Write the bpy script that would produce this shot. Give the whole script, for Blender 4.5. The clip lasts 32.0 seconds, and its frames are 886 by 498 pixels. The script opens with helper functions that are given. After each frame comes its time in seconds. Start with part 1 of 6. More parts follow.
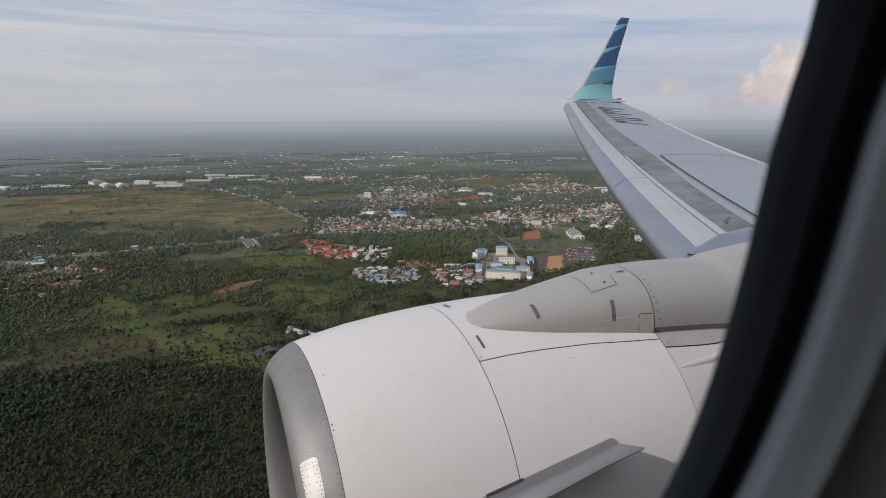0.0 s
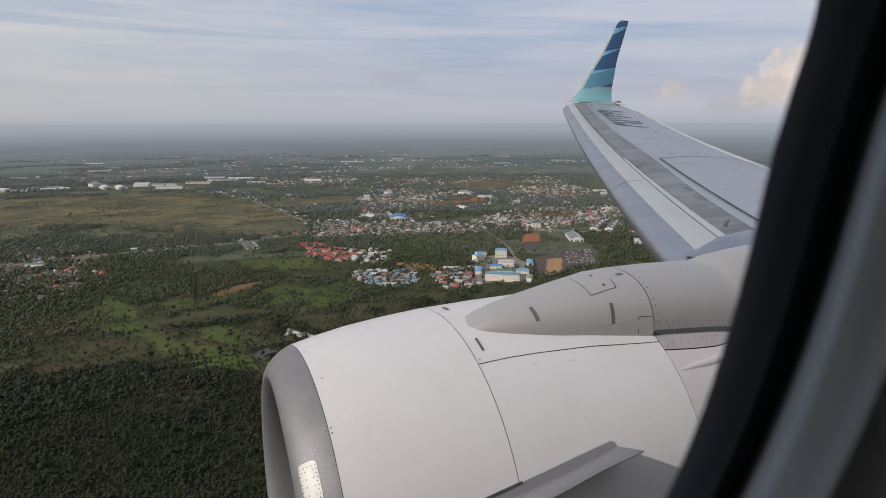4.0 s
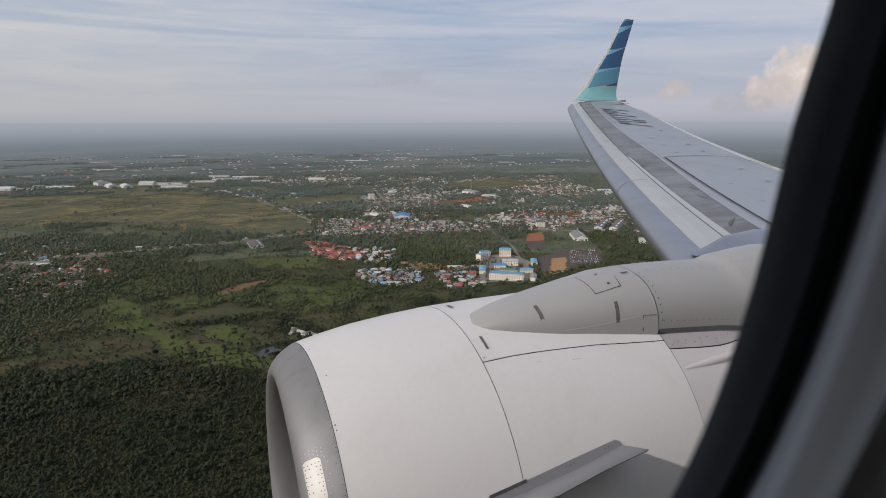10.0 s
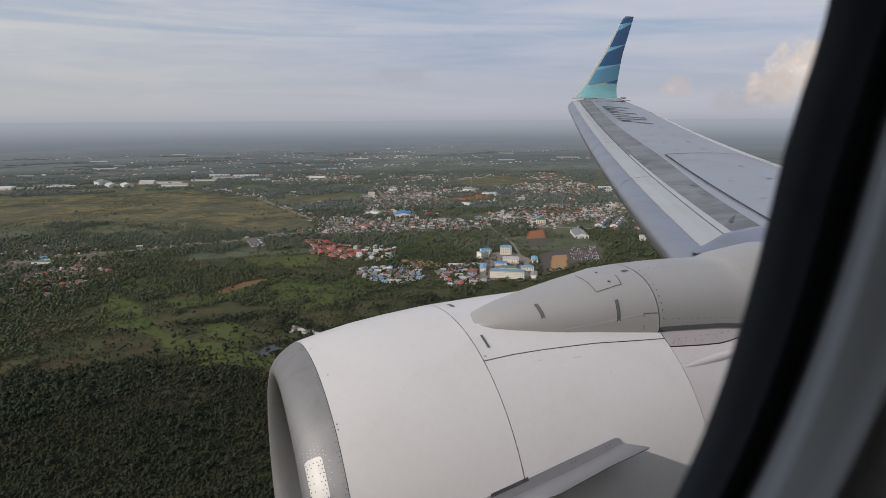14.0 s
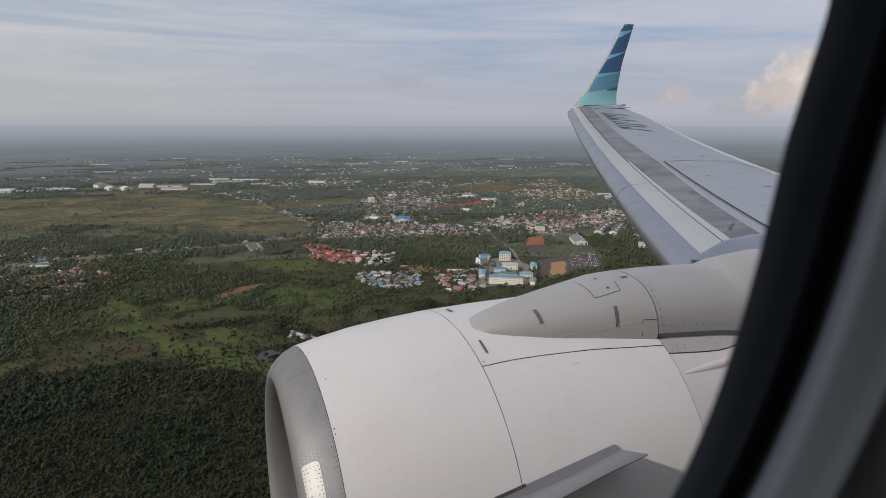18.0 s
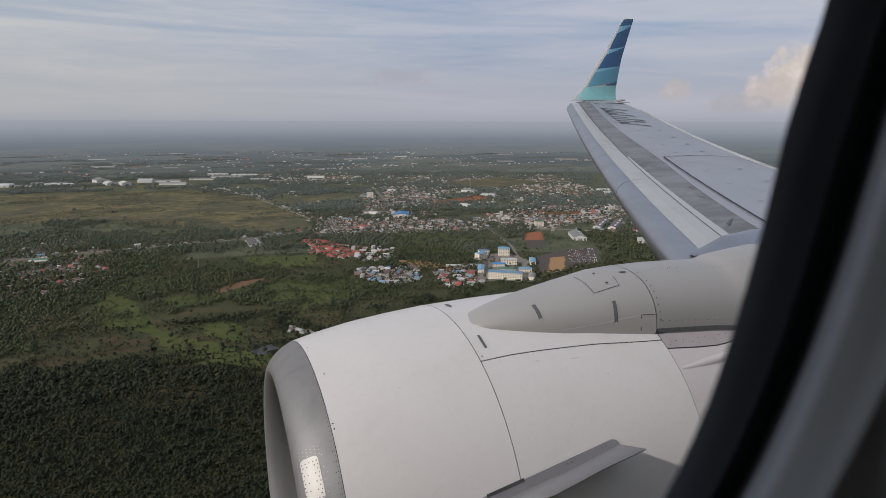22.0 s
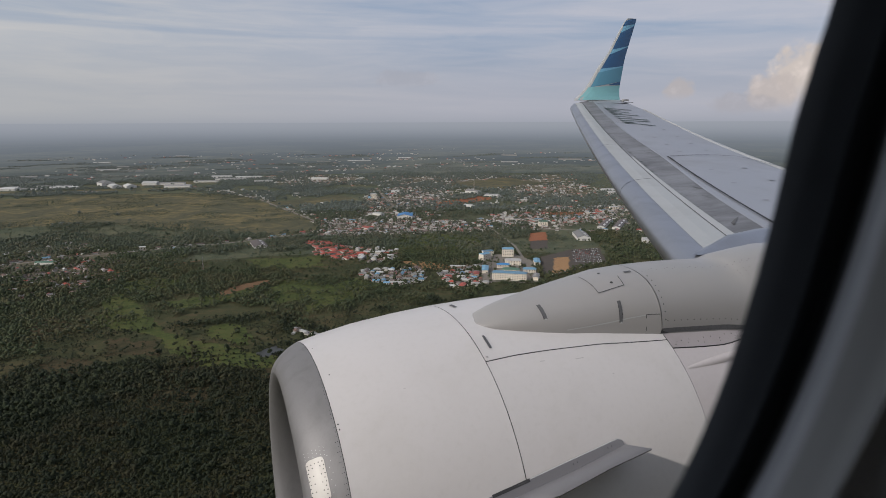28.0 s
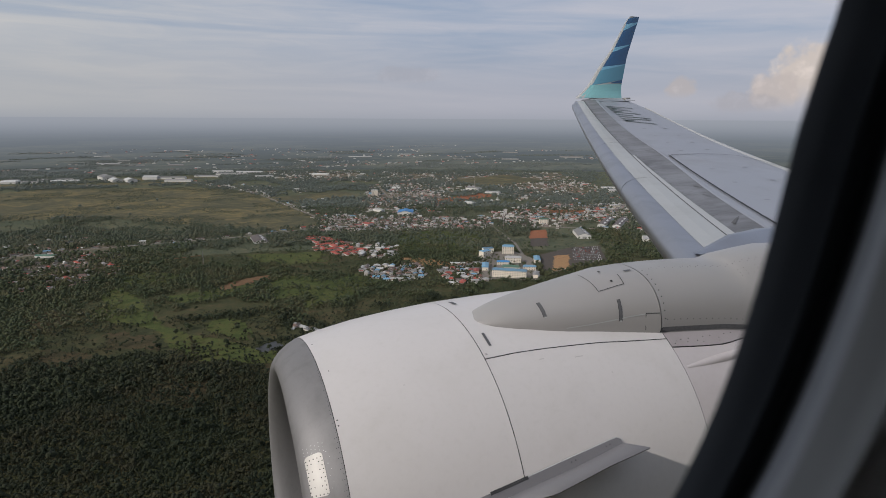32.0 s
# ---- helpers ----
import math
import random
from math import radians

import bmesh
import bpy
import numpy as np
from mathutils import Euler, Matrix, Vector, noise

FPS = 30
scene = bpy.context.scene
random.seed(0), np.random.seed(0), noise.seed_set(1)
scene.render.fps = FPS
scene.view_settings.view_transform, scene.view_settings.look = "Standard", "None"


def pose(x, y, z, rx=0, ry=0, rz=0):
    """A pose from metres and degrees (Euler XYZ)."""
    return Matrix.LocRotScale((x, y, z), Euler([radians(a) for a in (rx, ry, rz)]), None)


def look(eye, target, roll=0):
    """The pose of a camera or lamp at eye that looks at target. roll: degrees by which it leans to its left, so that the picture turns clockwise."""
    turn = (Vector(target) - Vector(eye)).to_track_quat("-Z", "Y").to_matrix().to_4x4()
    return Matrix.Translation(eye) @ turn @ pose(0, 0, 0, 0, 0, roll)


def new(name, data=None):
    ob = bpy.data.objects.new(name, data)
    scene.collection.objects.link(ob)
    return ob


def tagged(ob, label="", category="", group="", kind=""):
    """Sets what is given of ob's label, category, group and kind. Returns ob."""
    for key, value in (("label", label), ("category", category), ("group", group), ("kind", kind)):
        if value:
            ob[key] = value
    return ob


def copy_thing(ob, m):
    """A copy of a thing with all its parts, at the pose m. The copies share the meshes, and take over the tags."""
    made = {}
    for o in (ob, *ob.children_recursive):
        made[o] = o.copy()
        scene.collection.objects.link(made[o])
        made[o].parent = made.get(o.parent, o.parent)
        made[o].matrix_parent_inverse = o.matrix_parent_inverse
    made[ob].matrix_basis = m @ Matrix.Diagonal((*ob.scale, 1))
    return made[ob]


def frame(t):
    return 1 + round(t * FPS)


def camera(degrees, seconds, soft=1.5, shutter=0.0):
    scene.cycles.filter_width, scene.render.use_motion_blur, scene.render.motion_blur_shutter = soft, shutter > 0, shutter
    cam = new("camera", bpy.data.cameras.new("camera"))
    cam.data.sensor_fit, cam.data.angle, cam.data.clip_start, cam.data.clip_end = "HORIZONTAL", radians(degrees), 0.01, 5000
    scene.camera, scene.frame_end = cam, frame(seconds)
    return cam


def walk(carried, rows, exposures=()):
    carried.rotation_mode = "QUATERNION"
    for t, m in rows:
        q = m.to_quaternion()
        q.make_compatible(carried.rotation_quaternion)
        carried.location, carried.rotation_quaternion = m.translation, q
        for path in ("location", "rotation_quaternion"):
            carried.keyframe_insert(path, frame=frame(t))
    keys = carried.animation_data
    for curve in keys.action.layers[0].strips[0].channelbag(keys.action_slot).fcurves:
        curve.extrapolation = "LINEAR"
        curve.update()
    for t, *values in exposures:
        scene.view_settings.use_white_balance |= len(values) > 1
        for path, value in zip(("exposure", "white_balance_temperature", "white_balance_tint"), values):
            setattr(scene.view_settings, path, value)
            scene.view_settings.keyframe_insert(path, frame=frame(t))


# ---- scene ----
# An airliner in flight over a wooded plain: one still moment, seen through a cabin window.
EYE_H = 300.0                                   # height of the cabin window above the plain
AIR = pose(0, 0, EYE_H, 0.557, -0.875, 0.111)   # the airliner's attitude; x aft, y outboard, z up
cam = camera(68.93, 32.0, soft=0.9)
# seconds, place in the cabin, Euler angles
PATH = [
    (0, -0.0004, -0.0046, 0.01, 77.893, 0.78, -24.058), (0.5, -0.0001, -0.0045, 0.0106, 77.968, 0.611, -24.016),
    (1, 0.0007, -0.0038, 0.0107, 78.197, 0.789, -24.035), (1.5, 0.002, -0.0025, 0.0101, 78.117, 0.906, -24.008),
    (2, 0.0035, -0.001, 0.0092, 78.047, 1.021, -24.045), (2.5, 0.0037, -0.0005, 0.009, 78.063, 0.896, -24.036),
    (3, 0.003, -0.0012, 0.0097, 78.044, 0.786, -24.116), (3.5, 0.0027, -0.0014, 0.0102, 78.082, 0.751, -24.125),
    (5.5, 0.0015, -0.0005, 0.0041, 78.157, 0.648, -23.997), (6, 0.0004, -0.0014, 0.0043, 78.101, 0.609, -23.914),
    (6.5, -0.0009, -0.0021, 0.004, 78.098, 0.61, -23.712), (7, -0.0016, -0.002, 0.0029, 78.161, 0.934, -23.844),
    (7.5, -0.0018, -0.0017, 0.002, 78.315, 0.815, -23.844), (8, -0.0025, -0.0019, 0.0016, 78.272, 0.785, -23.772),
    (8.5, -0.0026, -0.0017, 0.0015, 78.108, 0.697, -23.676), (9, -0.0012, -0.0004, 0.0009, 78.108, 0.809, -23.626),
    (9.5, 0.0002, 0.0008, 0.0009, 77.958, 0.775, -23.647), (10, -0.0003, -0.0002, 0.003, 78.038, 0.672, -23.72),
    (10.5, -0.0023, -0.0025, 0.0062, 78.037, 0.457, -23.724), (11, -0.0045, -0.0049, 0.0098, 77.841, 0.503, -23.671),
    (11.5, -0.0056, -0.0062, 0.0119, 77.798, 0.689, -23.637), (12, -0.005, -0.0056, 0.0111, 77.831, 0.853, -23.795),
    (12.5, -0.0039, -0.0044, 0.0089, 77.831, 0.594, -23.64), (13, -0.0029, -0.0035, 0.0078, 77.817, 0.585, -23.691),
    (13.5, -0.0022, -0.0031, 0.0085, 77.865, 0.903, -23.718), (14, -0.0021, -0.0034, 0.0102, 77.85, 0.896, -23.713),
    (14.5, -0.0026, -0.0042, 0.0116, 77.975, 0.848, -23.63), (16.5, 0.0016, -0.001, 0.01, 78.141, 0.37, -23.678),
    (17, 0.0012, -0.001, 0.0087, 78.175, 0.584, -23.638), (17.5, 0.0002, -0.0016, 0.0072, 78.185, 0.481, -23.711),
    (18, -0.0009, -0.002, 0.0056, 78.35, 0.476, -23.703), (18.5, -0.0012, -0.0018, 0.0033, 78.475, 0.753, -23.695),
    (19, -0.0011, -0.0012, 0.0009, 78.233, 0.618, -23.782), (19.5, -0.0015, -0.0011, -0.0008, 78.177, 0.644, -23.645),
    (20, -0.0018, -0.0013, -0.0014, 78.233, 0.664, -23.751), (20.5, -0.0014, -0.0012, -0.0008, 78.113, 0.891, -23.789),
    (21, -0.0009, -0.0011, 0.0006, 78.165, 0.696, -23.827), (21.5, 0.0001, -0.0008, 0.0022, 78.123, 0.701, -23.852),
    (22, 0.0015, -0.0001, 0.0031, 77.927, 0.422, -23.785), (22.5, 0.002, 0.0001, 0.0035, 78.056, 0.418, -23.88),
    (23, 0.0015, -0.0003, 0.0038, 77.949, 0.626, -23.84), (23.5, 0.001, -0.0006, 0.0038, 77.891, 0.64, -23.819),
    (24, 0.0009, -0.0004, 0.0029, 77.991, 0.609, -23.834), (24.5, 0.0008, -0.0001, 0.0014, 78.055, 0.569, -23.82),
    (25, 0.0005, 0, 0.0001, 77.991, 0.529, -23.808), (25.5, 0.0002, -0.0001, -0.0006, 77.929, 0.482, -23.631),
    (27.5, 0, -0.0003, 0.0014, 77.92, 0.401, -23.425), (28, -0.0005, -0.0005, 0.0011, 78.014, 0.776, -23.493),
    (28.5, -0.0013, -0.0009, 0.0007, 77.849, 0.724, -23.377), (29, -0.0019, -0.0012, 0.0005, 77.869, 0.581, -23.392),
    (29.5, -0.0022, -0.0015, 0.0008, 77.904, 0.359, -23.3), (30, -0.0021, -0.0013, 0.0012, 77.915, 0.456, -23.355),
    (30.5, -0.0016, -0.0008, 0.0017, 77.745, 0.263, -23.323), (31, -0.0013, -0.0006, 0.0027, 77.842, 0.415, -23.434),
    (31.5, -0.0014, -0.0006, 0.0034, 77.859, 0.455, -23.444), (32, -0.001, -0.0002, 0.0032, 77.73, 0.296, -23.372),
]
walk(cam, [(t, AIR @ pose(*p)) for t, *p in PATH], [(0.0, 0.13), (3.0, 0.13), (9.0, 0.09), (14.0, 0.05), (19.0, 0.0), (25.0, -0.07), (32.0, -0.09)])
cam.data.dof.use_dof, cam.data.dof.focus_distance, cam.data.dof.aperture_fstop = True, 18.0, 11.0

# ---- light ----
SUN_TO = Vector((-0.84, -0.19, 0.51)).normalized()
sun = new("sun", bpy.data.lights.new("sun", "SUN"))
sun.data.energy, sun.data.angle, sun.data.color = 2.85, radians(1.2), (1.0, 0.935, 0.87)
sun.matrix_world = look(SUN_TO * 100 + Vector((0, 0, 400)), (0, 0, 400))
scene.view_settings.exposure = 0.0


class Nodes:
    """Short hand for building node trees."""

    def __init__(self, tree):
        self.t = tree
        self.t.nodes.clear()

    def n(self, kind, operation=None, **kw):
        nd = self.t.nodes.new(kind)
        if operation:
            nd.operation = operation
        for name, val in kw.items():
            self.put(nd.inputs[name], val)
        return nd

    def put(self, socket, val):
        if isinstance(val, bpy.types.NodeSocket):
            self.t.links.new(val, socket)
        elif isinstance(val, bpy.types.Node):
            self.t.links.new(val.outputs[0], socket)
        else:
            socket.default_value = val

    def math(self, op, a, b=0.0, c=None, clamp=False):
        nd = self.t.nodes.new("ShaderNodeMath")
        nd.operation, nd.use_clamp = op, clamp
        for s, val in zip(nd.inputs, (a, b) if c is None else (a, b, c)):
            self.put(s, val)
        return nd.outputs[0]

    def mix(self, fac, a, b, blend="MIX"):
        nd = self.t.nodes.new("ShaderNodeMix")
        nd.data_type, nd.blend_type = "RGBA", blend
        self.put(nd.inputs[0], fac)
        for s, val in ((nd.inputs[6], a), (nd.inputs[7], b)):
            self.put(s, (*val, 1) if isinstance(val, tuple) and len(val) == 3 else val)
        return nd.outputs[2]

    def ramp(self, fac, lo, hi):
        nd = self.t.nodes.new("ShaderNodeMapRange")
        nd.interpolation_type = "SMOOTHSTEP"
        for s, val in zip(nd.inputs, (fac, lo, hi, 0.0, 1.0)):
            self.put(s, val)
        return nd.outputs[0]

    def noise(self, vec, scale, detail=4.0, rough=0.55, dist=0.0):
        nd = self.n("ShaderNodeTexNoise", Vector=vec, Scale=scale, Detail=detail, Roughness=rough, Distortion=dist)
        return nd.outputs["Fac"]

    def scaled(self, vec, s, loc=(0, 0, 0), rot=(0, 0, 0)):
        nd = self.n("ShaderNodeMapping", Vector=vec, Scale=s, Location=loc, Rotation=rot)
        return nd.outputs[0]


# sky: clear air with high streaks of cloud, haze on the horizon and a far heap of cumulus
world = bpy.data.worlds.new("world")
scene.world = world
world.use_nodes = True
k = Nodes(world.node_tree)
sky = k.n("ShaderNodeTexSky")
sky.sky_type, sky.sun_disc = "NISHITA", False
sky.sun_elevation, sky.sun_rotation = math.asin(SUN_TO.z), math.atan2(SUN_TO.x, SUN_TO.y)
sky.air_density, sky.dust_density, sky.ozone_density = 1.0, 3.5, 1.5
ray_dir = k.n("ShaderNodeTexCoord").outputs["Generated"]
xyz = k.n("ShaderNodeSeparateXYZ", Vector=ray_dir)
elev = k.math("MULTIPLY", k.math("ARCSINE", xyz.outputs[2]), 57.2958)
azim = k.math("MULTIPLY", k.math("ARCTAN2", xyz.outputs[0], xyz.outputs[1]), 57.2958)
base = k.n("ShaderNodeVectorMath", operation="SCALE", Vector=sky.outputs[0], Scale=0.075).outputs[0]
# streaks, drawn out along the horizon and slightly tilted
flat = k.n("ShaderNodeCombineXYZ", X=k.math("MULTIPLY", azim, 0.035), Y=k.math("ADD", k.math("MULTIPLY", elev, 0.42), k.math("MULTIPLY", azim, 0.007)), Z=0.0)
streak = k.ramp(k.noise(flat, 0.8, 4.0, 0.5, 0.9), 0.26, 0.68)
fine = k.ramp(k.noise(k.scaled(flat, (2.2, 1.5, 1), (0, 0, 0), (0, 0, 0.25)), 1.6, 6.0, 0.6, 1.0), 0.30, 0.78)
veil = k.math("ADD", k.math("MULTIPLY", streak, 0.56), k.math("MULTIPLY", fine, 0.22))
veil = k.math("ADD", k.math("ADD", veil, 0.06), k.math("MULTIPLY", k.ramp(azim, 30.0, -25.0), 0.22), clamp=True)
sunward = k.ramp(azim, 32.0, -12.0)      # the veil is warmer towards the sun
high = k.mix(veil, k.mix(0.7, base, (0.305, 0.42, 0.615)), k.mix(sunward, (0.58, 0.575, 0.635), (0.592, 0.588, 0.590)))
haze = k.ramp(elev, 8.5, -0.5)
air = k.mix(k.math("MULTIPLY", haze, 0.9), high, k.mix(sunward, (0.455, 0.458, 0.515), (0.452, 0.458, 0.472)))
low = k.ramp(elev, 1.3, -1.0)
air = k.mix(k.math("MULTIPLY", low, 0.85), air, (0.305, 0.333, 0.392))


def heap(air, az, el, wide, tall, colour, amount):
    """A cumulus heap in that direction, in degrees."""
    du = k.math("DIVIDE", k.math("SUBTRACT", azim, az), wide)
    dv = k.math("DIVIDE", k.math("SUBTRACT", elev, el), tall)
    far = k.math("ADD", k.math("POWER", k.math("ABSOLUTE", du), 2.0), k.math("POWER", k.math("ABSOLUTE", dv), 2.0))
    at = k.n("ShaderNodeCombineXYZ", X=azim, Y=elev, Z=az)
    lump = k.noise(at, 0.75, 7.0, 0.6, 0.2)
    cell = k.t.nodes.new("ShaderNodeTexVoronoi")
    cell.feature = "SMOOTH_F1"
    k.put(cell.inputs["Vector"], k.n("ShaderNodeVectorMath", operation="ADD", **{"Vector": at}).outputs[0])
    k.put(cell.inputs["Scale"], 0.7)
    cell.inputs["Smoothness"].default_value = 0.6
    cell.inputs["Detail"].default_value = 2.0
    bulge = k.math("SUBTRACT", 0.55, cell.outputs["Distance"])
    swell = k.math("ADD", k.math("MULTIPLY", k.math("SUBTRACT", lump, 0.5), 1.15), k.math("MULTIPLY", bulge, 0.8))
    body = k.ramp(k.math("ADD", k.math("SUBTRACT", 1.0, far), swell), -0.36, 0.34)
    foot = k.ramp(elev, el - tall * 1.1, el - tall * 0.1)
    shade = k.ramp(k.math("ADD", k.math("MULTIPLY", bulge, 0.25), k.noise(at, 0.9, 6.0, 0.6)), 0.38, 0.68)
    tone = k.mix(shade, tuple(0.80 * c + 0.03 for c in colour), colour)
    return k.mix(k.math("MULTIPLY", k.math("MULTIPLY", body, foot), amount), air, tone)


air = heap(air, 52.2, 3.3, 2.9, 2.6, (0.75, 0.665, 0.62), 1.0)
air = heap(air, 49.9, 2.2, 1.9, 1.7, (0.66, 0.585, 0.56), 0.9)
air = heap(air, 47.8, 1.3, 2.6, 1.0, (0.47, 0.45, 0.485), 0.5)
air = heap(air, 43.0, 2.5, 1.3, 1.0, (0.58, 0.53, 0.53), 0.75)
air = heap(air, 20.0, 3.6, 3.0, 0.9, (0.46, 0.46, 0.52), 0.4)
bg = k.n("ShaderNodeBackground", Color=air, Strength=1.0)
k.t.links.new(bg.outputs[0], k.n("ShaderNodeOutputWorld").inputs[0])


# ---- materials ----
def material(name):
    m = bpy.data.materials.new(name)
    m.use_nodes = True
    return m, Nodes(m.node_tree)


def close_mat(m, k, bsdf, bump=None, dist=0.01, strength=0.4):
    if bump is not None:
        k.put(bsdf.inputs["Normal"], k.n("ShaderNodeBump", Height=bump, Distance=dist, Strength=strength).outputs[0])
    k.t.links.new(bsdf.outputs[0], k.n("ShaderNodeOutputMaterial").inputs[0])
    return m


def paint(name, colour, rough=0.4, dirt=(0.25, 0.24, 0.22), amount=0.12, size=3.0, metal=0.0, streak=(1, 1, 1), bump=0.0, wear=0.55):
    """Coated or bare metal with faint dirt at two scales."""
    m, k = material(name)
    at = k.scaled(k.n("ShaderNodeTexCoord").outputs["Object"], streak)
    big = k.ramp(k.noise(at, size, 6.0, 0.6, 0.4), wear - 0.12, wear + 0.25)
    fine = k.noise(at, size * 14, 4.0, 0.6)
    col = k.mix(k.math("MULTIPLY", big, amount), colour, dirt)
    col = k.mix(k.math("MULTIPLY", k.ramp(fine, 0.45, 0.8), amount * 0.5), col, dirt)
    r = k.math("ADD", rough - 0.05, k.math("MULTIPLY", big, 0.14))
    b = k.n("ShaderNodeBsdfPrincipled", Roughness=r, Metallic=metal)
    k.put(b.inputs["Base Color"], col)
    return close_mat(m, k, b, fine if bump else None, 0.002, bump)


def ground_mat(name, tones, size, spots=None, rough=0.95, bump=0.6, sheen=0.01):
    """Earth or grass: tones mixed by noise at three scales."""
    m, k = material(name)
    at = k.n("ShaderNodeTexCoord").outputs["Object"]
    a = k.ramp(k.noise(at, 1 / size, 6.0, 0.6, 0.6), 0.38, 0.62)
    b_ = k.ramp(k.noise(at, 6 / size, 5.0, 0.65, 0.3), 0.40, 0.66)
    c = k.noise(at, 0.45, 5.0, 0.7)
    col = k.mix(b_, k.mix(a, tones[0], tones[1]), k.mix(a, tones[1], tones[2]))
    if spots:
        col = k.mix(k.ramp(k.noise(at, 2.6 / size, 7.0, 0.7, 1.2), 0.60, 0.72), col, spots)
    col = k.mix(k.math("MULTIPLY", k.ramp(c, 0.3, 0.75), 0.45), col, k.mix(1.0, col, (0.45, 0.45, 0.42), "MULTIPLY"))
    b = k.n("ShaderNodeBsdfPrincipled", Roughness=rough)
    k.put(b.inputs["Base Color"], col)
    b.inputs["Specular IOR Level"].default_value = 0.15
    # bluish sheen pales the ground at grazing views, in place of haze
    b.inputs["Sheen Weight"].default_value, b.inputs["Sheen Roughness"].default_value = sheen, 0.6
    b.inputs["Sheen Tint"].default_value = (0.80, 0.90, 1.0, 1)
    return close_mat(m, k, b, c, 0.8, bump)


def leaf_mat(name, dark, light, warm, sheen=0.04):
    """Foliage: stands, single trees and leaf clumps differ in tone."""
    m, k = material(name)
    at = k.n("ShaderNodeTexCoord").outputs["Object"]
    isle = k.n("ShaderNodeNewGeometry").outputs["Random Per Island"]
    stand = k.ramp(k.noise(at, 0.009, 6.0, 0.65, 0.8), 0.40, 0.62)
    tree = k.ramp(k.noise(k.scaled(at, (1, 1, 0.25)), 0.05, 3.0, 0.6), 0.34, 0.66)
    col = k.mix(k.math("ADD", k.math("MULTIPLY", tree, 0.78), k.math("MULTIPLY", isle, 0.22)), dark, light)
    col = k.mix(k.math("MULTIPLY", k.math("MULTIPLY", stand, tree), 0.8), col, warm)
    b = k.n("ShaderNodeBsdfPrincipled", Roughness=0.8)
    k.put(b.inputs["Base Color"], col)
    b.inputs["Specular IOR Level"].default_value = 0.25
    # bluish sheen lifts the leaves' tone, standing in for haze
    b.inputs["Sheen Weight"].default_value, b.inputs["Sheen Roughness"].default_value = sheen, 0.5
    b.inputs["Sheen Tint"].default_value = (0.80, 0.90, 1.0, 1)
    return close_mat(m, k, b)


WHITE = paint("white_paint", (0.562, 0.537, 0.528), 0.42, (0.40, 0.38, 0.35), 0.28, 2.2)
ROSY = paint("reverser_paint", (0.50, 0.462, 0.46), 0.45, (0.38, 0.34, 0.33), 0.35, 2.6)
GREY = paint("grey_paint", (0.298, 0.287, 0.280), 0.33, (0.30, 0.29, 0.27), 0.3, 1.6)
COVER = paint("access_cover_paint", (0.232, 0.242, 0.272), 0.5)
STRAKE = paint("strake_paint", (0.172, 0.169, 0.180), 0.5, (0.17, 0.17, 0.17), 0.3, 3.0)
WING = paint("wing_paint", (0.248, 0.258, 0.292), 0.40, (0.26, 0.26, 0.27), 0.35, 0.9)
SLAT = paint("slat_paint", (0.365, 0.372, 0.368), 0.40, (0.30, 0.30, 0.30), 0.25, 1.2)
FIXED = paint("stained_leading_edge", (0.186, 0.188, 0.200), 0.5, (0.072, 0.072, 0.077), 0.95, 0.8, 0.0, (0.8, 1.9, 1), 0.0, 0.50)
BARE = paint("brushed_metal", (0.39, 0.40, 0.435), 0.40, (0.30, 0.31, 0.33), 0.4, 2.0, 0.9, (1, 0.3, 1))
LIP = paint("lip_metal", (0.20, 0.196, 0.20), 0.62, (0.145, 0.143, 0.145), 0.55, 7.0, 0.4, (1, 1, 0.4))
BRIGHT = paint("bright_metal", (0.52, 0.50, 0.475), 0.60, (0.45, 0.43, 0.40), 0.35, 9.0, 0.25)
DUCT = paint("duct_lining", (0.05, 0.05, 0.052), 0.6, (0.05, 0.05, 0.05), 0.4, 5.0)
GAP = paint("dark_gap", (0.03, 0.03, 0.032), 0.8, (0.02, 0.02, 0.02), 0.3, 8.0)
MESHING = paint("vent_mesh", (0.10, 0.10, 0.105), 0.6, (0.03, 0.03, 0.03), 0.5, 60.0)
NAVY = paint("navy_paint", (0.024, 0.085, 0.19), 0.35, (0.05, 0.08, 0.15), 0.2, 2.0)
SKYBLUE = paint("light_blue_paint", (0.16, 0.37, 0.52), 0.35, (0.12, 0.25, 0.35), 0.2, 2.0)
TEAL = paint("teal_paint", (0.09, 0.25, 0.34), 0.35, (0.08, 0.2, 0.25), 0.2, 2.0)
# mint cast: the winglet's reflection is put into this skin colour
ROOT = paint("winglet_root_reflection", (0.30, 0.345, 0.355), 0.3, (0.26, 0.30, 0.31), 0.3, 2.0)
MARK = paint("mark_paint", (0.055, 0.075, 0.070), 0.5)
MINT = paint("mint_paint", (0.20, 0.43, 0.44), 0.35, (0.15, 0.3, 0.3), 0.2, 2.0)
SEAL = paint("black_rubber", (0.044, 0.049, 0.058), 0.95, (0.034, 0.036, 0.042), 0.4, 25.0)
GROOVE = paint("groove_rubber", (0.04, 0.043, 0.048), 0.95, (0.03, 0.03, 0.033), 0.4, 25.0)
HINGE = paint("hinge_panel_paint", (0.345, 0.312, 0.312), 0.5, (0.27, 0.24, 0.24), 0.45, 5.0)
SCUFF = paint("grey_scuff", (0.41, 0.395, 0.385), 0.6, (0.48, 0.46, 0.45), 0.7, 40.0)
DARK_MARK = paint("dark_mark", (0.075, 0.073, 0.072), 0.6, (0.06, 0.06, 0.06), 0.7, 6.0)
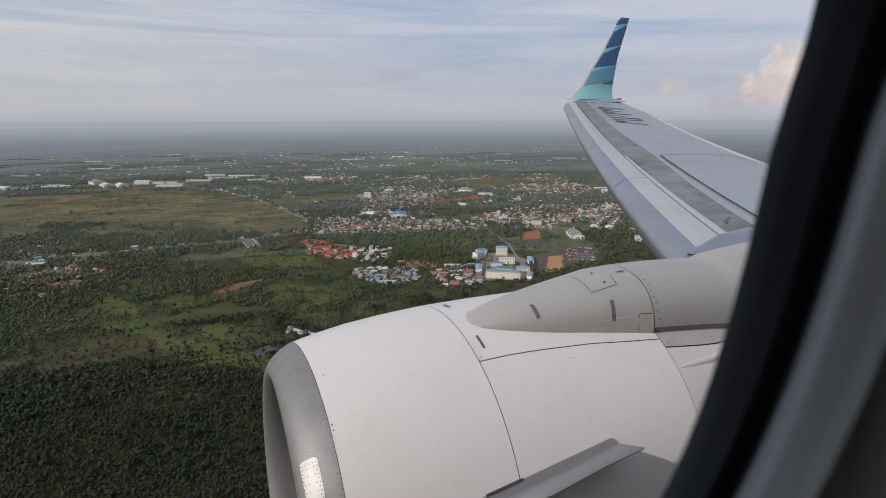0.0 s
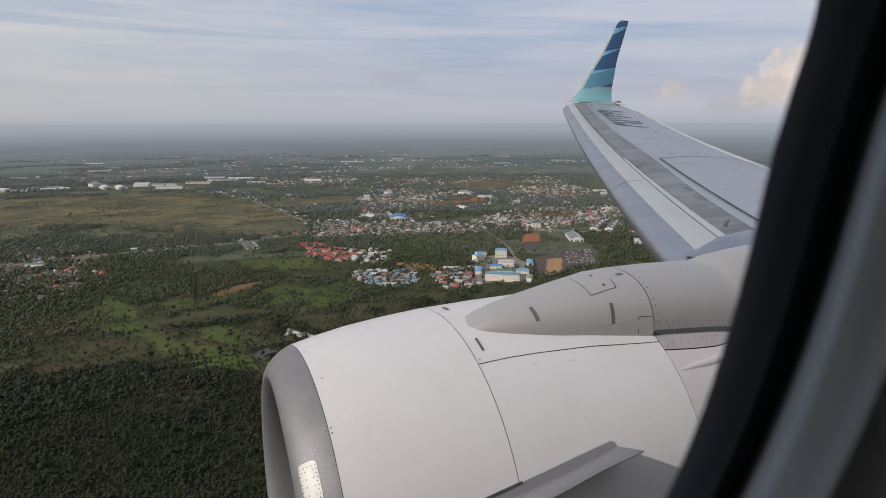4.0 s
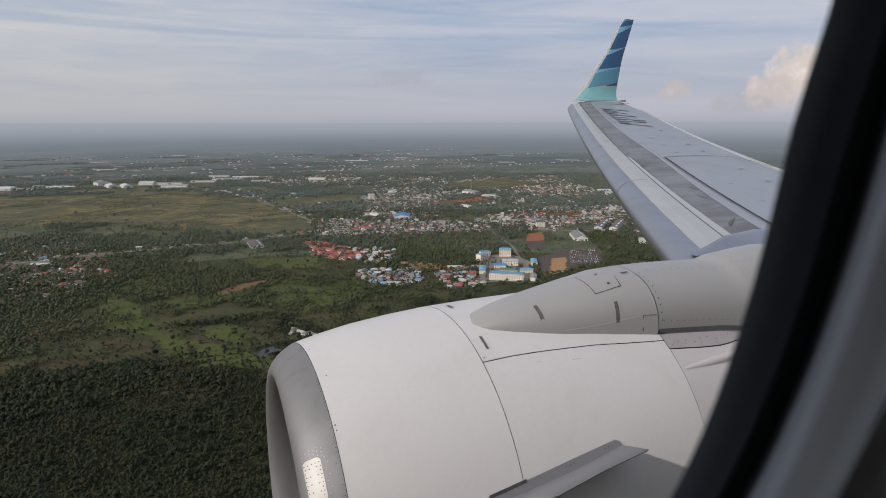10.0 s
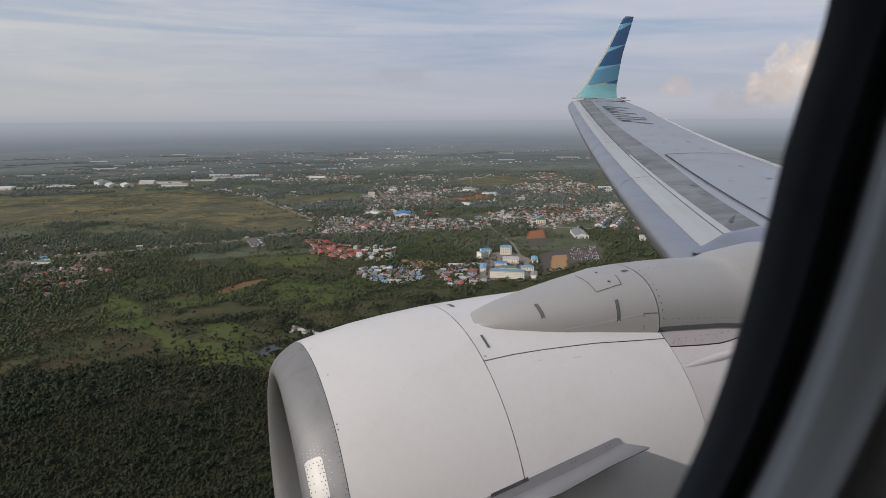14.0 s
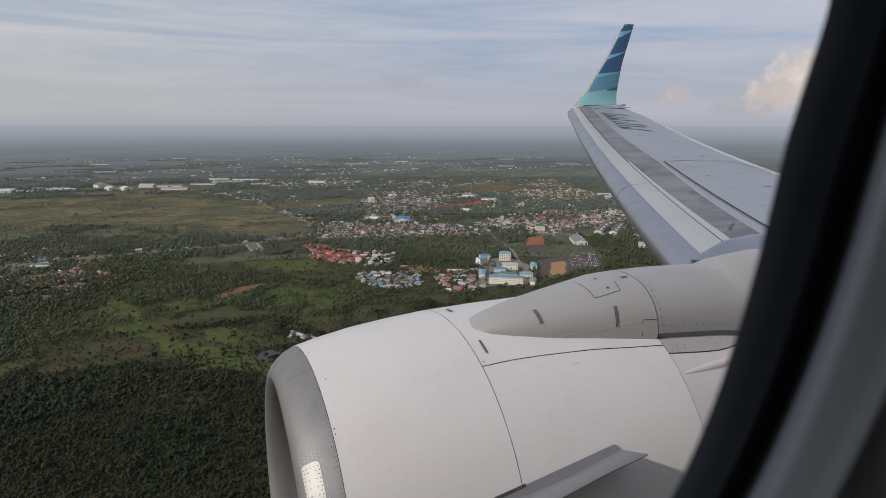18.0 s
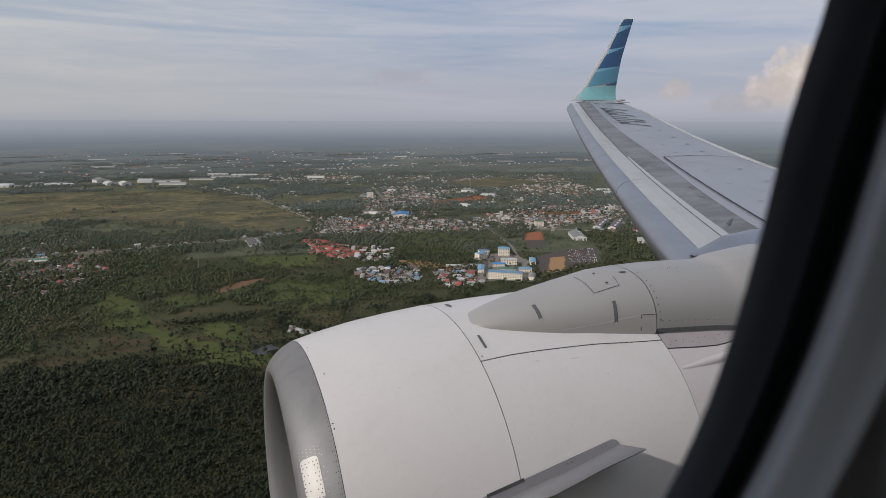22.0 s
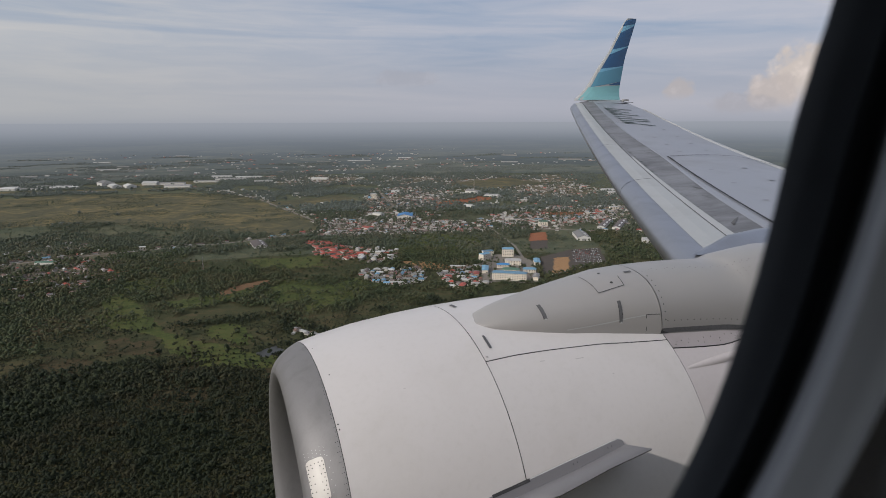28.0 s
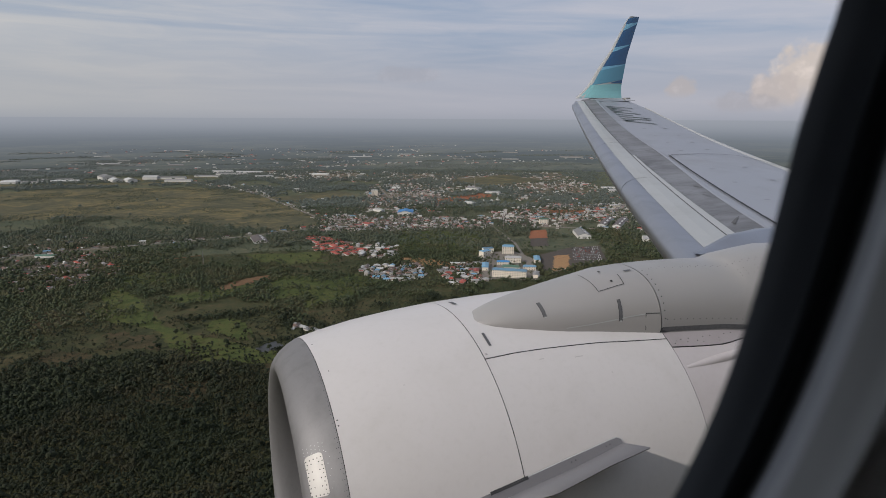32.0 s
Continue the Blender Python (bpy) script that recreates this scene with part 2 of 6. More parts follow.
SEAL.node_tree.nodes["Principled BSDF"].inputs["Specular IOR Level"].default_value = 0.12
# track tone raised in place of light inside the cabin
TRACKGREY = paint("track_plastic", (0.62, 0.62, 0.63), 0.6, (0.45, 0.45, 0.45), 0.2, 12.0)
# surround darker, rim paler: the daylight streak is put into these tones
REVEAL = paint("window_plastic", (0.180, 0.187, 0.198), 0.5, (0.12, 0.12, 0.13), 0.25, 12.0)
RIM_GLEAM = paint("rim_gleam_plastic", (0.27, 0.286, 0.325), 0.5, (0.16, 0.165, 0.18), 0.25, 12.0)
LINING = paint("cabin_lining", (0.10, 0.10, 0.105), 0.7, (0.06, 0.06, 0.06), 0.3, 4.0)

# near to far: haze is put into the leaf colours as paler, bluer tones
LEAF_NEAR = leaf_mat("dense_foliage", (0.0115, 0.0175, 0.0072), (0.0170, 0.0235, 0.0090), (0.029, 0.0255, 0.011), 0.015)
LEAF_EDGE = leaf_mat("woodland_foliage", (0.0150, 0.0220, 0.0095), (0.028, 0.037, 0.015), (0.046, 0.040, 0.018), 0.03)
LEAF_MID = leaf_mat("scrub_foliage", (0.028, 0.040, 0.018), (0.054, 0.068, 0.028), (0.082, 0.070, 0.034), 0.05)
LEAF_BELT = leaf_mat("hazed_belt_foliage", (0.046, 0.059, 0.039), (0.070, 0.085, 0.050), (0.098, 0.090, 0.054), 0.08)
LEAF_FAR = leaf_mat("hazed_far_foliage", (0.068, 0.084, 0.074), (0.094, 0.110, 0.090), (0.112, 0.114, 0.088), 0.13)
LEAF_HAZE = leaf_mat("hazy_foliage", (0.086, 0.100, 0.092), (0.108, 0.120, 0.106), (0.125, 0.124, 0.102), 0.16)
BARK = paint("bark", (0.12, 0.09, 0.06), 0.9, (0.05, 0.04, 0.03), 0.5, 2.0)
# scrub tones raised for the outer ring: haze put into the ground colour
FARSCRUB = ground_mat("hazed_scrub_ground", ((0.062, 0.076, 0.042), (0.086, 0.096, 0.050), (0.135, 0.116, 0.062)), 150.0, (0.12, 0.10, 0.058), 0.95, 0.8, 0.03)
EARTH = ground_mat("village_earth", ((0.105, 0.098, 0.060), (0.150, 0.128, 0.090), (0.205, 0.170, 0.130)), 45.0, (0.060, 0.072, 0.036))
FALLOW = ground_mat("fallow_ground", ((0.046, 0.044, 0.020), (0.066, 0.054, 0.026), (0.088, 0.060, 0.032)), 40.0, (0.036, 0.044, 0.018))
POND = paint("pond_mud", (0.026, 0.028, 0.028), 0.45, (0.05, 0.045, 0.035), 0.5, 0.05)
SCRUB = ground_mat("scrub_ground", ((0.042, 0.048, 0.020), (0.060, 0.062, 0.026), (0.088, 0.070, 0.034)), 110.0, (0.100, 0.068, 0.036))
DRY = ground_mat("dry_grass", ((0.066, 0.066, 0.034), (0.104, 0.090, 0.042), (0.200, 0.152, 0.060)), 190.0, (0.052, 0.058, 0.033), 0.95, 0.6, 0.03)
LUSH = ground_mat("lush_grass", ((0.052, 0.070, 0.020), (0.080, 0.098, 0.026), (0.094, 0.088, 0.032)), 60.0, (0.044, 0.052, 0.022))
ORANGE = ground_mat("laterite", ((0.27, 0.10, 0.052), (0.33, 0.13, 0.066), (0.24, 0.105, 0.06)), 30.0)
SAND = ground_mat("sand", ((0.34, 0.20, 0.10), (0.40, 0.235, 0.115), (0.24, 0.14, 0.08)), 26.0)
DIRTYARD = ground_mat("trodden_yard", ((0.082, 0.070, 0.062), (0.105, 0.086, 0.072), (0.066, 0.060, 0.056)), 30.0, (0.16, 0.115, 0.08))
YARD = ground_mat("paved_yard", ((0.20, 0.18, 0.155), (0.25, 0.22, 0.19), (0.15, 0.135, 0.12)), 30.0)
SOIL = ground_mat("brown_soil", ((0.15, 0.085, 0.045), (0.19, 0.11, 0.06), (0.12, 0.075, 0.04)), 30.0)


def roof_mat(name, colour, dirt=(0.16, 0.13, 0.11), amount=0.4, vary=0.7):
    """Sheet or tile roofing with ribs and weather stains; each roof differs a little."""
    m, k = material(name)
    at = k.n("ShaderNodeTexCoord").outputs["Object"]
    one = k.math("FRACT", k.math("ADD", k.n("ShaderNodeObjectInfo").outputs["Random"], k.math("MULTIPLY", k.n("ShaderNodeNewGeometry").outputs["Random Per Island"], 3.7)))
    ribs = k.n("ShaderNodeTexWave", Vector=at, Scale=0.8, Distortion=0.2).outputs["Fac"]
    stain = k.ramp(k.noise(at, 0.22, 6.0, 0.65, 0.6), 0.42, 0.75)
    col = k.mix(k.math("MULTIPLY", one, vary), colour, tuple(0.42 * c for c in colour))
    col = k.mix(k.math("MULTIPLY", stain, amount), col, dirt)
    b = k.n("ShaderNodeBsdfPrincipled", Roughness=0.55)
    k.put(b.inputs["Base Color"], col)
    return close_mat(m, k, b, ribs, 0.06, 0.5)


R_RED = roof_mat("red_tiles", (0.40, 0.078, 0.05))
R_BROWN = roof_mat("brown_tiles", (0.18, 0.11, 0.085))
R_GREY = roof_mat("grey_sheet", (0.27, 0.265, 0.255))
R_WHITE = roof_mat("pale_sheet", (0.54, 0.535, 0.52), (0.3, 0.27, 0.24), 0.3)
R_BLUE = roof_mat("blue_sheet", (0.17, 0.35, 0.50))
R_SKY = roof_mat("bright_blue_sheet", (0.055, 0.30, 0.68), (0.1, 0.25, 0.4), 0.15)
R_GREEN = roof_mat("green_sheet", (0.075, 0.17, 0.12))
R_DARK = roof_mat("rusty_sheet", (0.11, 0.085, 0.075))
W_CREAM = roof_mat("cream_render", (0.82, 0.74, 0.62), (0.4, 0.33, 0.26), 0.2, 0.25)
W_WHITE = roof_mat("white_render", (0.66, 0.645, 0.61), (0.35, 0.32, 0.28), 0.25, 0.35)
W_ROSE = roof_mat("rose_render", (0.55, 0.40, 0.34), (0.3, 0.25, 0.2), 0.3)
W_HOUSE = roof_mat("house_plaster", (0.60, 0.57, 0.52), (0.22, 0.19, 0.16), 0.45)
DARKGLASS = paint("dark_window", (0.03, 0.035, 0.04), 0.2, (0.05, 0.05, 0.05), 0.3, 1.0)
STEEL = paint("mast_steel", (0.32, 0.30, 0.30), 0.5, (0.2, 0.12, 0.1), 0.4, 0.5, 0.3)


# ---- building helpers ----
def mesh_of(name, verts, faces, mat, smooth=False):
    me = bpy.data.meshes.new(name)
    me.from_pydata([tuple(p) for p in verts], [], faces)
    me.materials.append(mat)
    if smooth:
        me.polygons.foreach_set("use_smooth", [True] * len(me.polygons))
    me.update()
    return me


def part(name, data, mat, parent, label="", smooth=False):
    """Links a bmesh, or (vertices, faces), as one mesh object under a thing or a part."""
    if isinstance(data, tuple):
        me = mesh_of(name, data[0], data[1], mat, smooth)
    elif isinstance(data, bpy.types.Mesh):
        me = data
    else:
        me = bpy.data.meshes.new(name)
        data.to_mesh(me)
        data.free()
        me.materials.append(mat)
        if smooth:
            me.polygons.foreach_set("use_smooth", [True] * len(me.polygons))
    ob = new(name, me)
    ob.parent = parent
    return tagged(ob, label) if label else ob


def empty(name, m, label, category, group="", kind=""):
    ob = new(name)
    ob.matrix_world = m
    ob.empty_display_size = 0.1
    return tagged(ob, label, category, group, kind)


def loft(rows, closed=False, caps=False):
    """Quads between rows of equally many points."""
    n = len(rows[0])
    verts = [p for r in rows for p in r]
    faces = []
    for i in range(len(rows) - 1):
        for j in range(n if closed else n - 1):
            a, b = i * n + j, i * n + (j + 1) % n
            faces.append((a, b, b + n, a + n))
    if caps:
        faces.append(tuple(range(n)))
        faces.append(tuple(range((len(rows) - 1) * n, len(rows) * n))[::-1])
    return verts, faces


def box(x0, x1, y0, y1, z0, z1):
    v = [(x, y, z) for z in (z0, z1) for y in (y0, y1) for x in (x0, x1)]
    return v, [(0, 2, 3, 1), (4, 5, 7, 6), (0, 1, 5, 4), (2, 6, 7, 3), (0, 4, 6, 2), (1, 3, 7, 5)]


def joined(*pieces):
    verts, faces = [], []
    for v, f in pieces:
        o = len(verts)
        verts += list(v)
        faces += [tuple(i + o for i in q) for q in f]
    return verts, faces


def between(table, x):
    """Linear look-up in a table of (x, value)."""
    return float(np.interp(x, [a for a, _ in table], [b for _, b in table]))


# ---- the airliner ----
plane = empty("airliner", AIR, "white twin-engine jet airliner in flight with slats extended", "airliner")

# cabin wall with its window, round the camera
CABIN_Y, CABIN_Z, CABIN_R = -1.70, -0.55, 1.92


AFT_FIT = [(-0.6, 0.0), (-0.27, -0.004), (0.0, -0.011), (0.12, 0.002), (0.24, 0.024), (0.5, 0.06)]     # offsets that fit the aft edge to the camera's view


def oval(y, shape, steps=96):
    """A leaning rounded window outline at the depth y; shape: centre x, z, half width, lower half height, squareness, lean, all for a depth of one."""
    cx, cz, a, b, n, lean = shape
    pts = []
    for i in range(steps):
        t = 2 * math.pi * i / steps
        c, s = math.cos(t), math.sin(t)
        z = math.copysign(abs(s) ** (2 / n), s) * (b if s < 0 else b * 0.62)
        fit_x = between(AFT_FIT, cz + z) if c > 0 else 0.0
        pts.append((y * (cx + math.copysign(abs(c) ** (2 / n), c) * a + lean * z + fit_x), y, y * (cz + z)))
    return pts


PANE = (0.227, -0.017, 1.049, 1.225, 3.22, 0.225)     # edge of the clear pane
RIM = (0.556, 0.339, 1.131, 1.743, 3.03, 0.230)       # inner edge of the rubber
TRACK = (0.311, -0.196, 1.616, 1.680, 2.02, 0.220)    # edge of the shade's track
WALL = (0.30, 0.0, 4.5, 5.0, 6.0, 0.0)


def part_way(a, b, u):
    return tuple(p + (q - p) * u for p, q in zip(a, b))


wall = part("cabin_wall", loft([oval(0.165, WALL), oval(0.155, part_way(PANE, WALL, 0.25))], True), LINING, plane, "dark cabin side wall round a window")
part("window_seal", loft([oval(0.155, part_way(PANE, WALL, 0.25)), oval(0.135, part_way(PANE, RIM, 0.5)), oval(0.1215, part_way(PANE, RIM, 0.02)), oval(0.120, PANE), oval(0.1185, part_way(PANE, RIM, 0.03)),
                          oval(0.112, part_way(PANE, RIM, 0.25)), oval(0.109, part_way(PANE, RIM, 0.45)), oval(0.107, part_way(PANE, RIM, 0.56))], True), SEAL, wall, "black rubber window seal", True)
part("seal_groove", loft([oval(0.107, part_way(PANE, RIM, 0.56)), oval(0.109, part_way(PANE, RIM, 0.66)), oval(0.108, part_way(PANE, RIM, 0.85)), oval(0.101, RIM)], True), GROOVE, wall, "deep black groove in the seal", True)
part("reveal_rim", loft([oval(y, part_way(RIM, TRACK, u)) for y, u in ((0.101, 0.0), (0.099, 0.02), (0.094, 0.07), (0.0855, 0.14), (0.0825, 0.20), (0.0814, 0.26))], True), RIM_GLEAM, wall, "rounded plastic rim with a painted streak of daylight", True)
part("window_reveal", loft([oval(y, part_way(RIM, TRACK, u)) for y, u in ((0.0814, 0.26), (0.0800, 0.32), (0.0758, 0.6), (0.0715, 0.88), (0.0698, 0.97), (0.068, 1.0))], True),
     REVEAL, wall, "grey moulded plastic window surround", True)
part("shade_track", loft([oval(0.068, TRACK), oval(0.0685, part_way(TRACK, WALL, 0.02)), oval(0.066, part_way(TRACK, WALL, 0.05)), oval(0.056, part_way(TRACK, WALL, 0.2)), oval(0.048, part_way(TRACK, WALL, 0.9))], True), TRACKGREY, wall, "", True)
rows = []
for x in (-6.0, -0.45, 0.47, 9.0):
    rows.append([(x, CABIN_Y + CABIN_R * math.cos(radians(a)), CABIN_Z + CABIN_R * math.sin(radians(a))) for a in (*range(-180, -15, 15), -8, 28, 40, *range(55, 181, 15))])
verts, faces = loft(rows, False, True)
n_row = len(rows[0])
hole = [f for f in faces if len(f) == 4 and {n_row + 11, 2 * n_row + 11} <= set(f) and n_row + 12 in f]
part("fuselage_skin", (verts, [f for f in faces if f not in hole]), WHITE, plane, "white painted fuselage skin")

# engine: rings round the axis, angles from outboard over the top to inboard
EX, EY, EZ = 0.443, 3.382, -2.212
OUTER = [(0.0, 0.805), (0.012, 0.838), (0.035, 0.868), (0.075, 0.902), (0.13, 0.936), (0.2, 0.966), (0.34, 0.992), (0.55, 1.020), (0.8, 1.037), (1.034, 1.045),
         (1.4, 1.052), (1.8, 1.050), (2.18, 1.040), (2.7, 1.005), (3.3, 0.93)]
DROOP = [(0.0, -0.018), (0.2, -0.028), (1.034, 0.0), (3.3, 0.0)]


def radius(x):
    return between(OUTER, x)


def on_engine(x, ang, lift=0.0, r=None):
    r = (radius(x) if r is None else r) + lift
    a = radians(ang)
    x += max(0.0, 1 - x / 0.2) * (0.030 * (1 + math.cos(a)) + 0.016 * max(0.0, math.sin(a - 2.0)))      # the inlet's outboard side is moved aft to fit its outline from the camera
    return (EX + x, EY + r * math.cos(a), EZ + between(DROOP, x) + r * math.sin(a))


def shell(x0, x1, a0, a1, nx=10, na=60, lift=0.0):
    """A piece of the cowling; dark gaps part it from the next."""
    xs = [x0 + (x1 - x0) * i / nx for i in range(nx + 1)]
    rows = []
    for x in xs:
        lo, hi = (between(a, x) if isinstance(a, list) else a for a in (a0, a1))
        rows.append([on_engine(x, lo + (hi - lo) * i / na, lift) for i in range(na + 1)])
    return loft(rows)


# the joint between the fan cowl door and the panel above it: place along the axis, angle
JOINT = [(1.034, 119.0), (1.215, 118.75), (1.378, 119.1), (1.55, 119.65), (1.735, 120.3), (1.92, 121.5), (2.118, 122.6), (2.24, 123.1)]


engine = part("engine", loft([[on_engine(x, a, -0.02) for a in range(0, 360, 6)] for x in (0.2, 0.6, 1.03, 1.6, 2.2, 2.8, 3.28)], True), GAP, plane, "large white jet engine nacelle under the wing", True)
lip_rows = [[on_engine(x, a, 0, r) for a in range(0, 360, 3)] for x, r in ((0.30, 0.745), (0.16, 0.748), (0.07, 0.760), (0.028, 0.777), (0.008, 0.792))]
lip_rows += [[on_engine(x, a) for a in range(0, 360, 3)] for x in (0.0, 0.012, 0.035, 0.075, 0.13, 0.1985)]
part("inlet_lip", loft(lip_rows, True), LIP, engine, "bare grey metal inlet lip", True)
part("inlet_duct", loft([[on_engine(x, a, 0, r) for a in range(0, 360, 6)] for x, r in ((0.30, 0.746), (0.6, 0.76), (0.95, 0.775), (1.0, 0.20), (0.75, 0.05), (0.70, 0.002))], True), DUCT, engine, "dark inlet duct with a fan hub", True)
part("inlet_cowl", shell(0.2015, 1.0325, 0, 360, 10, 120), WHITE, engine, "white painted inlet cowl", True)
part("fan_cowl", shell(1.0365, 2.2125, [(x, a + 0.2) for x, a in JOINT], 235, 20, 60), WHITE, engine, "white painted fan cowl door", True)
part("fan_cowl", shell(1.0365, 2.1795, -55, 59, 10, 50), WHITE, engine, "white painted fan cowl door", True)
part("cowl_top_panel", shell(1.0365, 2.2125, 59.6, [(x, a - 0.15) for x, a in JOINT], 20, 40), WHITE, engine, "", True)
part("reverser_cowl", shell(2.2155, 3.3, [(2.2, 126.6), (2.455, 127.9), (2.637, 128.4), (2.80, 127.0), (3.3, 127.0)], 235, 14, 60), ROSY, engine, "white reverser cowl with a pinkish sheen", True)
part("reverser_cowl", shell(2.185, 3.3, -55, 60, 8, 60), WHITE, engine, "", True)
part("reverser_top_panel", shell(2.2155, 3.3, 60.3, 120.1, 8, 30), ROSY, engine, "", True)
part("reverser_hinge_panel", shell(2.2155, 3.3, 120.4, [(2.2, 126.2), (2.455, 127.5), (2.637, 128.0), (2.80, 126.6), (3.3, 126.6)], 14, 10, 0.002), HINGE, engine, "dull pinkish grey riveted hinge panel", True)


def patch(x0, x1, a0, a1, lift, nx=4, na=4, skew=0.0):
    """A thin plate lying on the cowling; skew drifts it aft with the angle."""
    rows = [[on_engine(x0 + (x1 - x0) * i / nx + skew * j / na, a0 + (a1 - a0) * j / na, lift) for j in range(na + 1)] for i in range(nx + 1)]
    return loft(rows)


# the bright plate on the lip, with its corners cut, and the rows of rivets
plate = []
for i in range(25):
    v = 0.5 - 0.5 * math.cos(math.pi * i / 24)
    cut = 0.020 * (1 - math.sqrt(max(0.0, 1 - max(0, (abs(v - 0.5) * 2 - 0.82) / 0.18) ** 2)))
    plate.append([on_engine(0.028 + cut + (0.082 - 2 * cut) * j / 6 + 0.005 * v, 133.0 + 12.4 * v, 0.003) for j in range(7)])
part("lip_plate", loft(plate), BRIGHT, engine, "bright polished plate on the inlet lip", True)


def rivets(at, r=0.004, lift=0.003):
    pieces = []
    for x, a in at:
        pts = [on_engine(x + r * math.cos(t), a + math.degrees(r * math.sin(t)) / 0.96, lift) for t in (0, 1.05, 2.09, 3.14, 4.19, 5.24)]
        pieces.append((pts, [(0, 1, 2, 3, 4, 5)]))
    return joined(*pieces)


tagged(part("rivets", rivets([(0.190, a) for a in np.arange(106, 160, 1.45)] + [(0.180, a + 0.7) for a in np.arange(130, 160, 2.9)], 0.0022), GAP, engine), kind="stuff")
tagged(part("rivets", rivets([(0.03 + 0.018 * i, 130.3 + 1.1 * j + 0.5 * (i % 2)) for i in range(6) for j in range(3)] + [(0.128 + 0.012 * (j % 2), 133.5 + 1.7 * j) for j in range(7)], 0.0022, 0.0040), SLAT, engine), kind="stuff")
tagged(part("rivets", rivets([(0.033 + 0.017 * i + 0.004 * (j % 2), 134.5 + 1.15 * j) for i in range(5) for j in range(10) if i in (0, 4) or (i in (1, 3) and j % 2) or j in (0, 9)], 0.0030, 0.0055), GAP, engine), kind="stuff")
tagged(part("rivets", rivets([(0.242, 107.8), (0.212, 125.8), (0.2125, 127.5), (0.222, 90.0)], 0.0042), GAP, engine), kind="stuff")
for x0, x1, a0, a1, s in ((1.096, 1.112, 108.7, 114.6, -0.002), (1.105, 1.128, 82.5, 87.0, 0.0)):
    vent = part("vent", patch(x0, x1, a0, a1, 0.004, 2, 6, s), MESHING, engine, "narrow dark mesh vent")
part("cowl_latch", patch(1.048, 1.060, 117.2, 117.9, 0.004), GREY, engine)

for x0, a0, long, drop in ((1.545, 124.0, 0.055, 0.15), (1.33, 122.6, 0.03, 0.1), (1.86, 121.0, 0.03, 0.05), (0.56, 121.0, 0.012, 0.1), (1.72, 131.0, 0.010, 0.2)):
    part("scuff", patch(x0, x0 + long, a0, a0 + 0.22 + drop * 0.4, 0.0025, 3, 2, 0.004), SCUFF, engine)
tagged(part("rivets", rivets([(2.27, 124.6), (2.35, 125.4), (2.47, 126.2), (2.60, 126.6)], 0.0032, 0.006), MESHING, engine), kind="stuff")

# the strake on the inboard side
edge = [(0.56, 157.4), (0.843, 155.3), (1.04, 154.0), (1.288, 151.9), (1.596, 149.5), (1.622, 150.2)]
crease = [(0.58, 160.2), (0.90, 157.6), (1.10, 156.1), (1.30, 154.6), (1.60, 151.6), (1.626, 151.3)]
free = [(0.60, 161.4, 0.02), (0.98, 158.4, 0.10), (1.11, 157.6, 0.155), (1.402, 154.6, 0.175), (1.60, 153.5, 0.165), (1.68, 153.1, 0.155)]


def fine(line, n=22):
    """The same line with n even steps."""
    at = np.linspace(0, len(line) - 1, n + 1)
    return [tuple(float(np.interp(t, range(len(line)), [p[i] for p in line])) for i in range(len(line[0]))) for t in at]


edge, crease, free = fine(edge), fine(crease), fine(free)
fold = [on_engine(x, a, 0.012) for x, a in crease]
out_row = [tuple(0.965 * c for c in on_engine(x, a, h)) for x, a, h in free]
out_low = [(p[0], p[1] + 0.003, p[2] - 0.010) for p in out_row]
foot_row = [on_engine(x, a + 1.6, 0.0) for x, a in crease]
strake = part("strake", loft([fold, out_row, out_low, foot_row]), STRAKE, engine, "grey fin-like strake", True)
part("strake_flange", loft([[on_engine(x, a, 0.0) for x, a in edge], [on_engine(x, a, 0.007) for x, a in edge], fold]), STRAKE, strake, "grey riveted flange")
part("sealant", loft([[on_engine(x, a - 0.22, 0.003) for x, a in edge[8:]], [on_engine(x, a + 0.05, 0.007) for x, a in edge[8:]]]), SLAT, strake, "pale strip along the flange")
part("sealant", loft([[on_engine(x, a - 0.35, 0.005) for x, a in ((0.843, 155.3), (0.95, 154.6), (1.05, 153.9))], [on_engine(x, a + 0.5, 0.010) for x, a in ((0.843, 155.3), (0.95, 154.6), (1.05, 153.9))]]), GAP, strake)
tagged(part("rivets", rivets([(1.30, 152.9), (1.325, 152.7), (1.52, 151.1), (1.545, 150.9)], 0.004, 0.013), MESHING, strake), kind="stuff")

# pylon fairing over the engine and into the wing
HALF = [(1.10, 0.01), (1.115, 0.05), (1.129, 0.085), (1.16, 0.118), (1.203, 0.15), (1.322, 0.20), (1.479, 0.248), (1.611, 0.28), (1.894, 0.33), (2.19, 0.376), (3.0, 0.40), (5.6, 0.42)]
CREST = [(1.10, 1.02), (1.151, 1.042), (1.195, 1.063), (1.251, 1.086), (1.318, 1.105), (1.472, 1.138), (1.71, 1.180), (2.002, 1.227), (2.221, 1.233), (2.451, 1.229), (2.692, 1.218), (2.909, 1.204),
         (2.995, 1.231), (3.203, 1.251), (3.404, 1.265), (4.4, 1.18), (5.6, 0.85)]
SIDE = -0.15        # the fairing sits a little inboard of the engine's axis


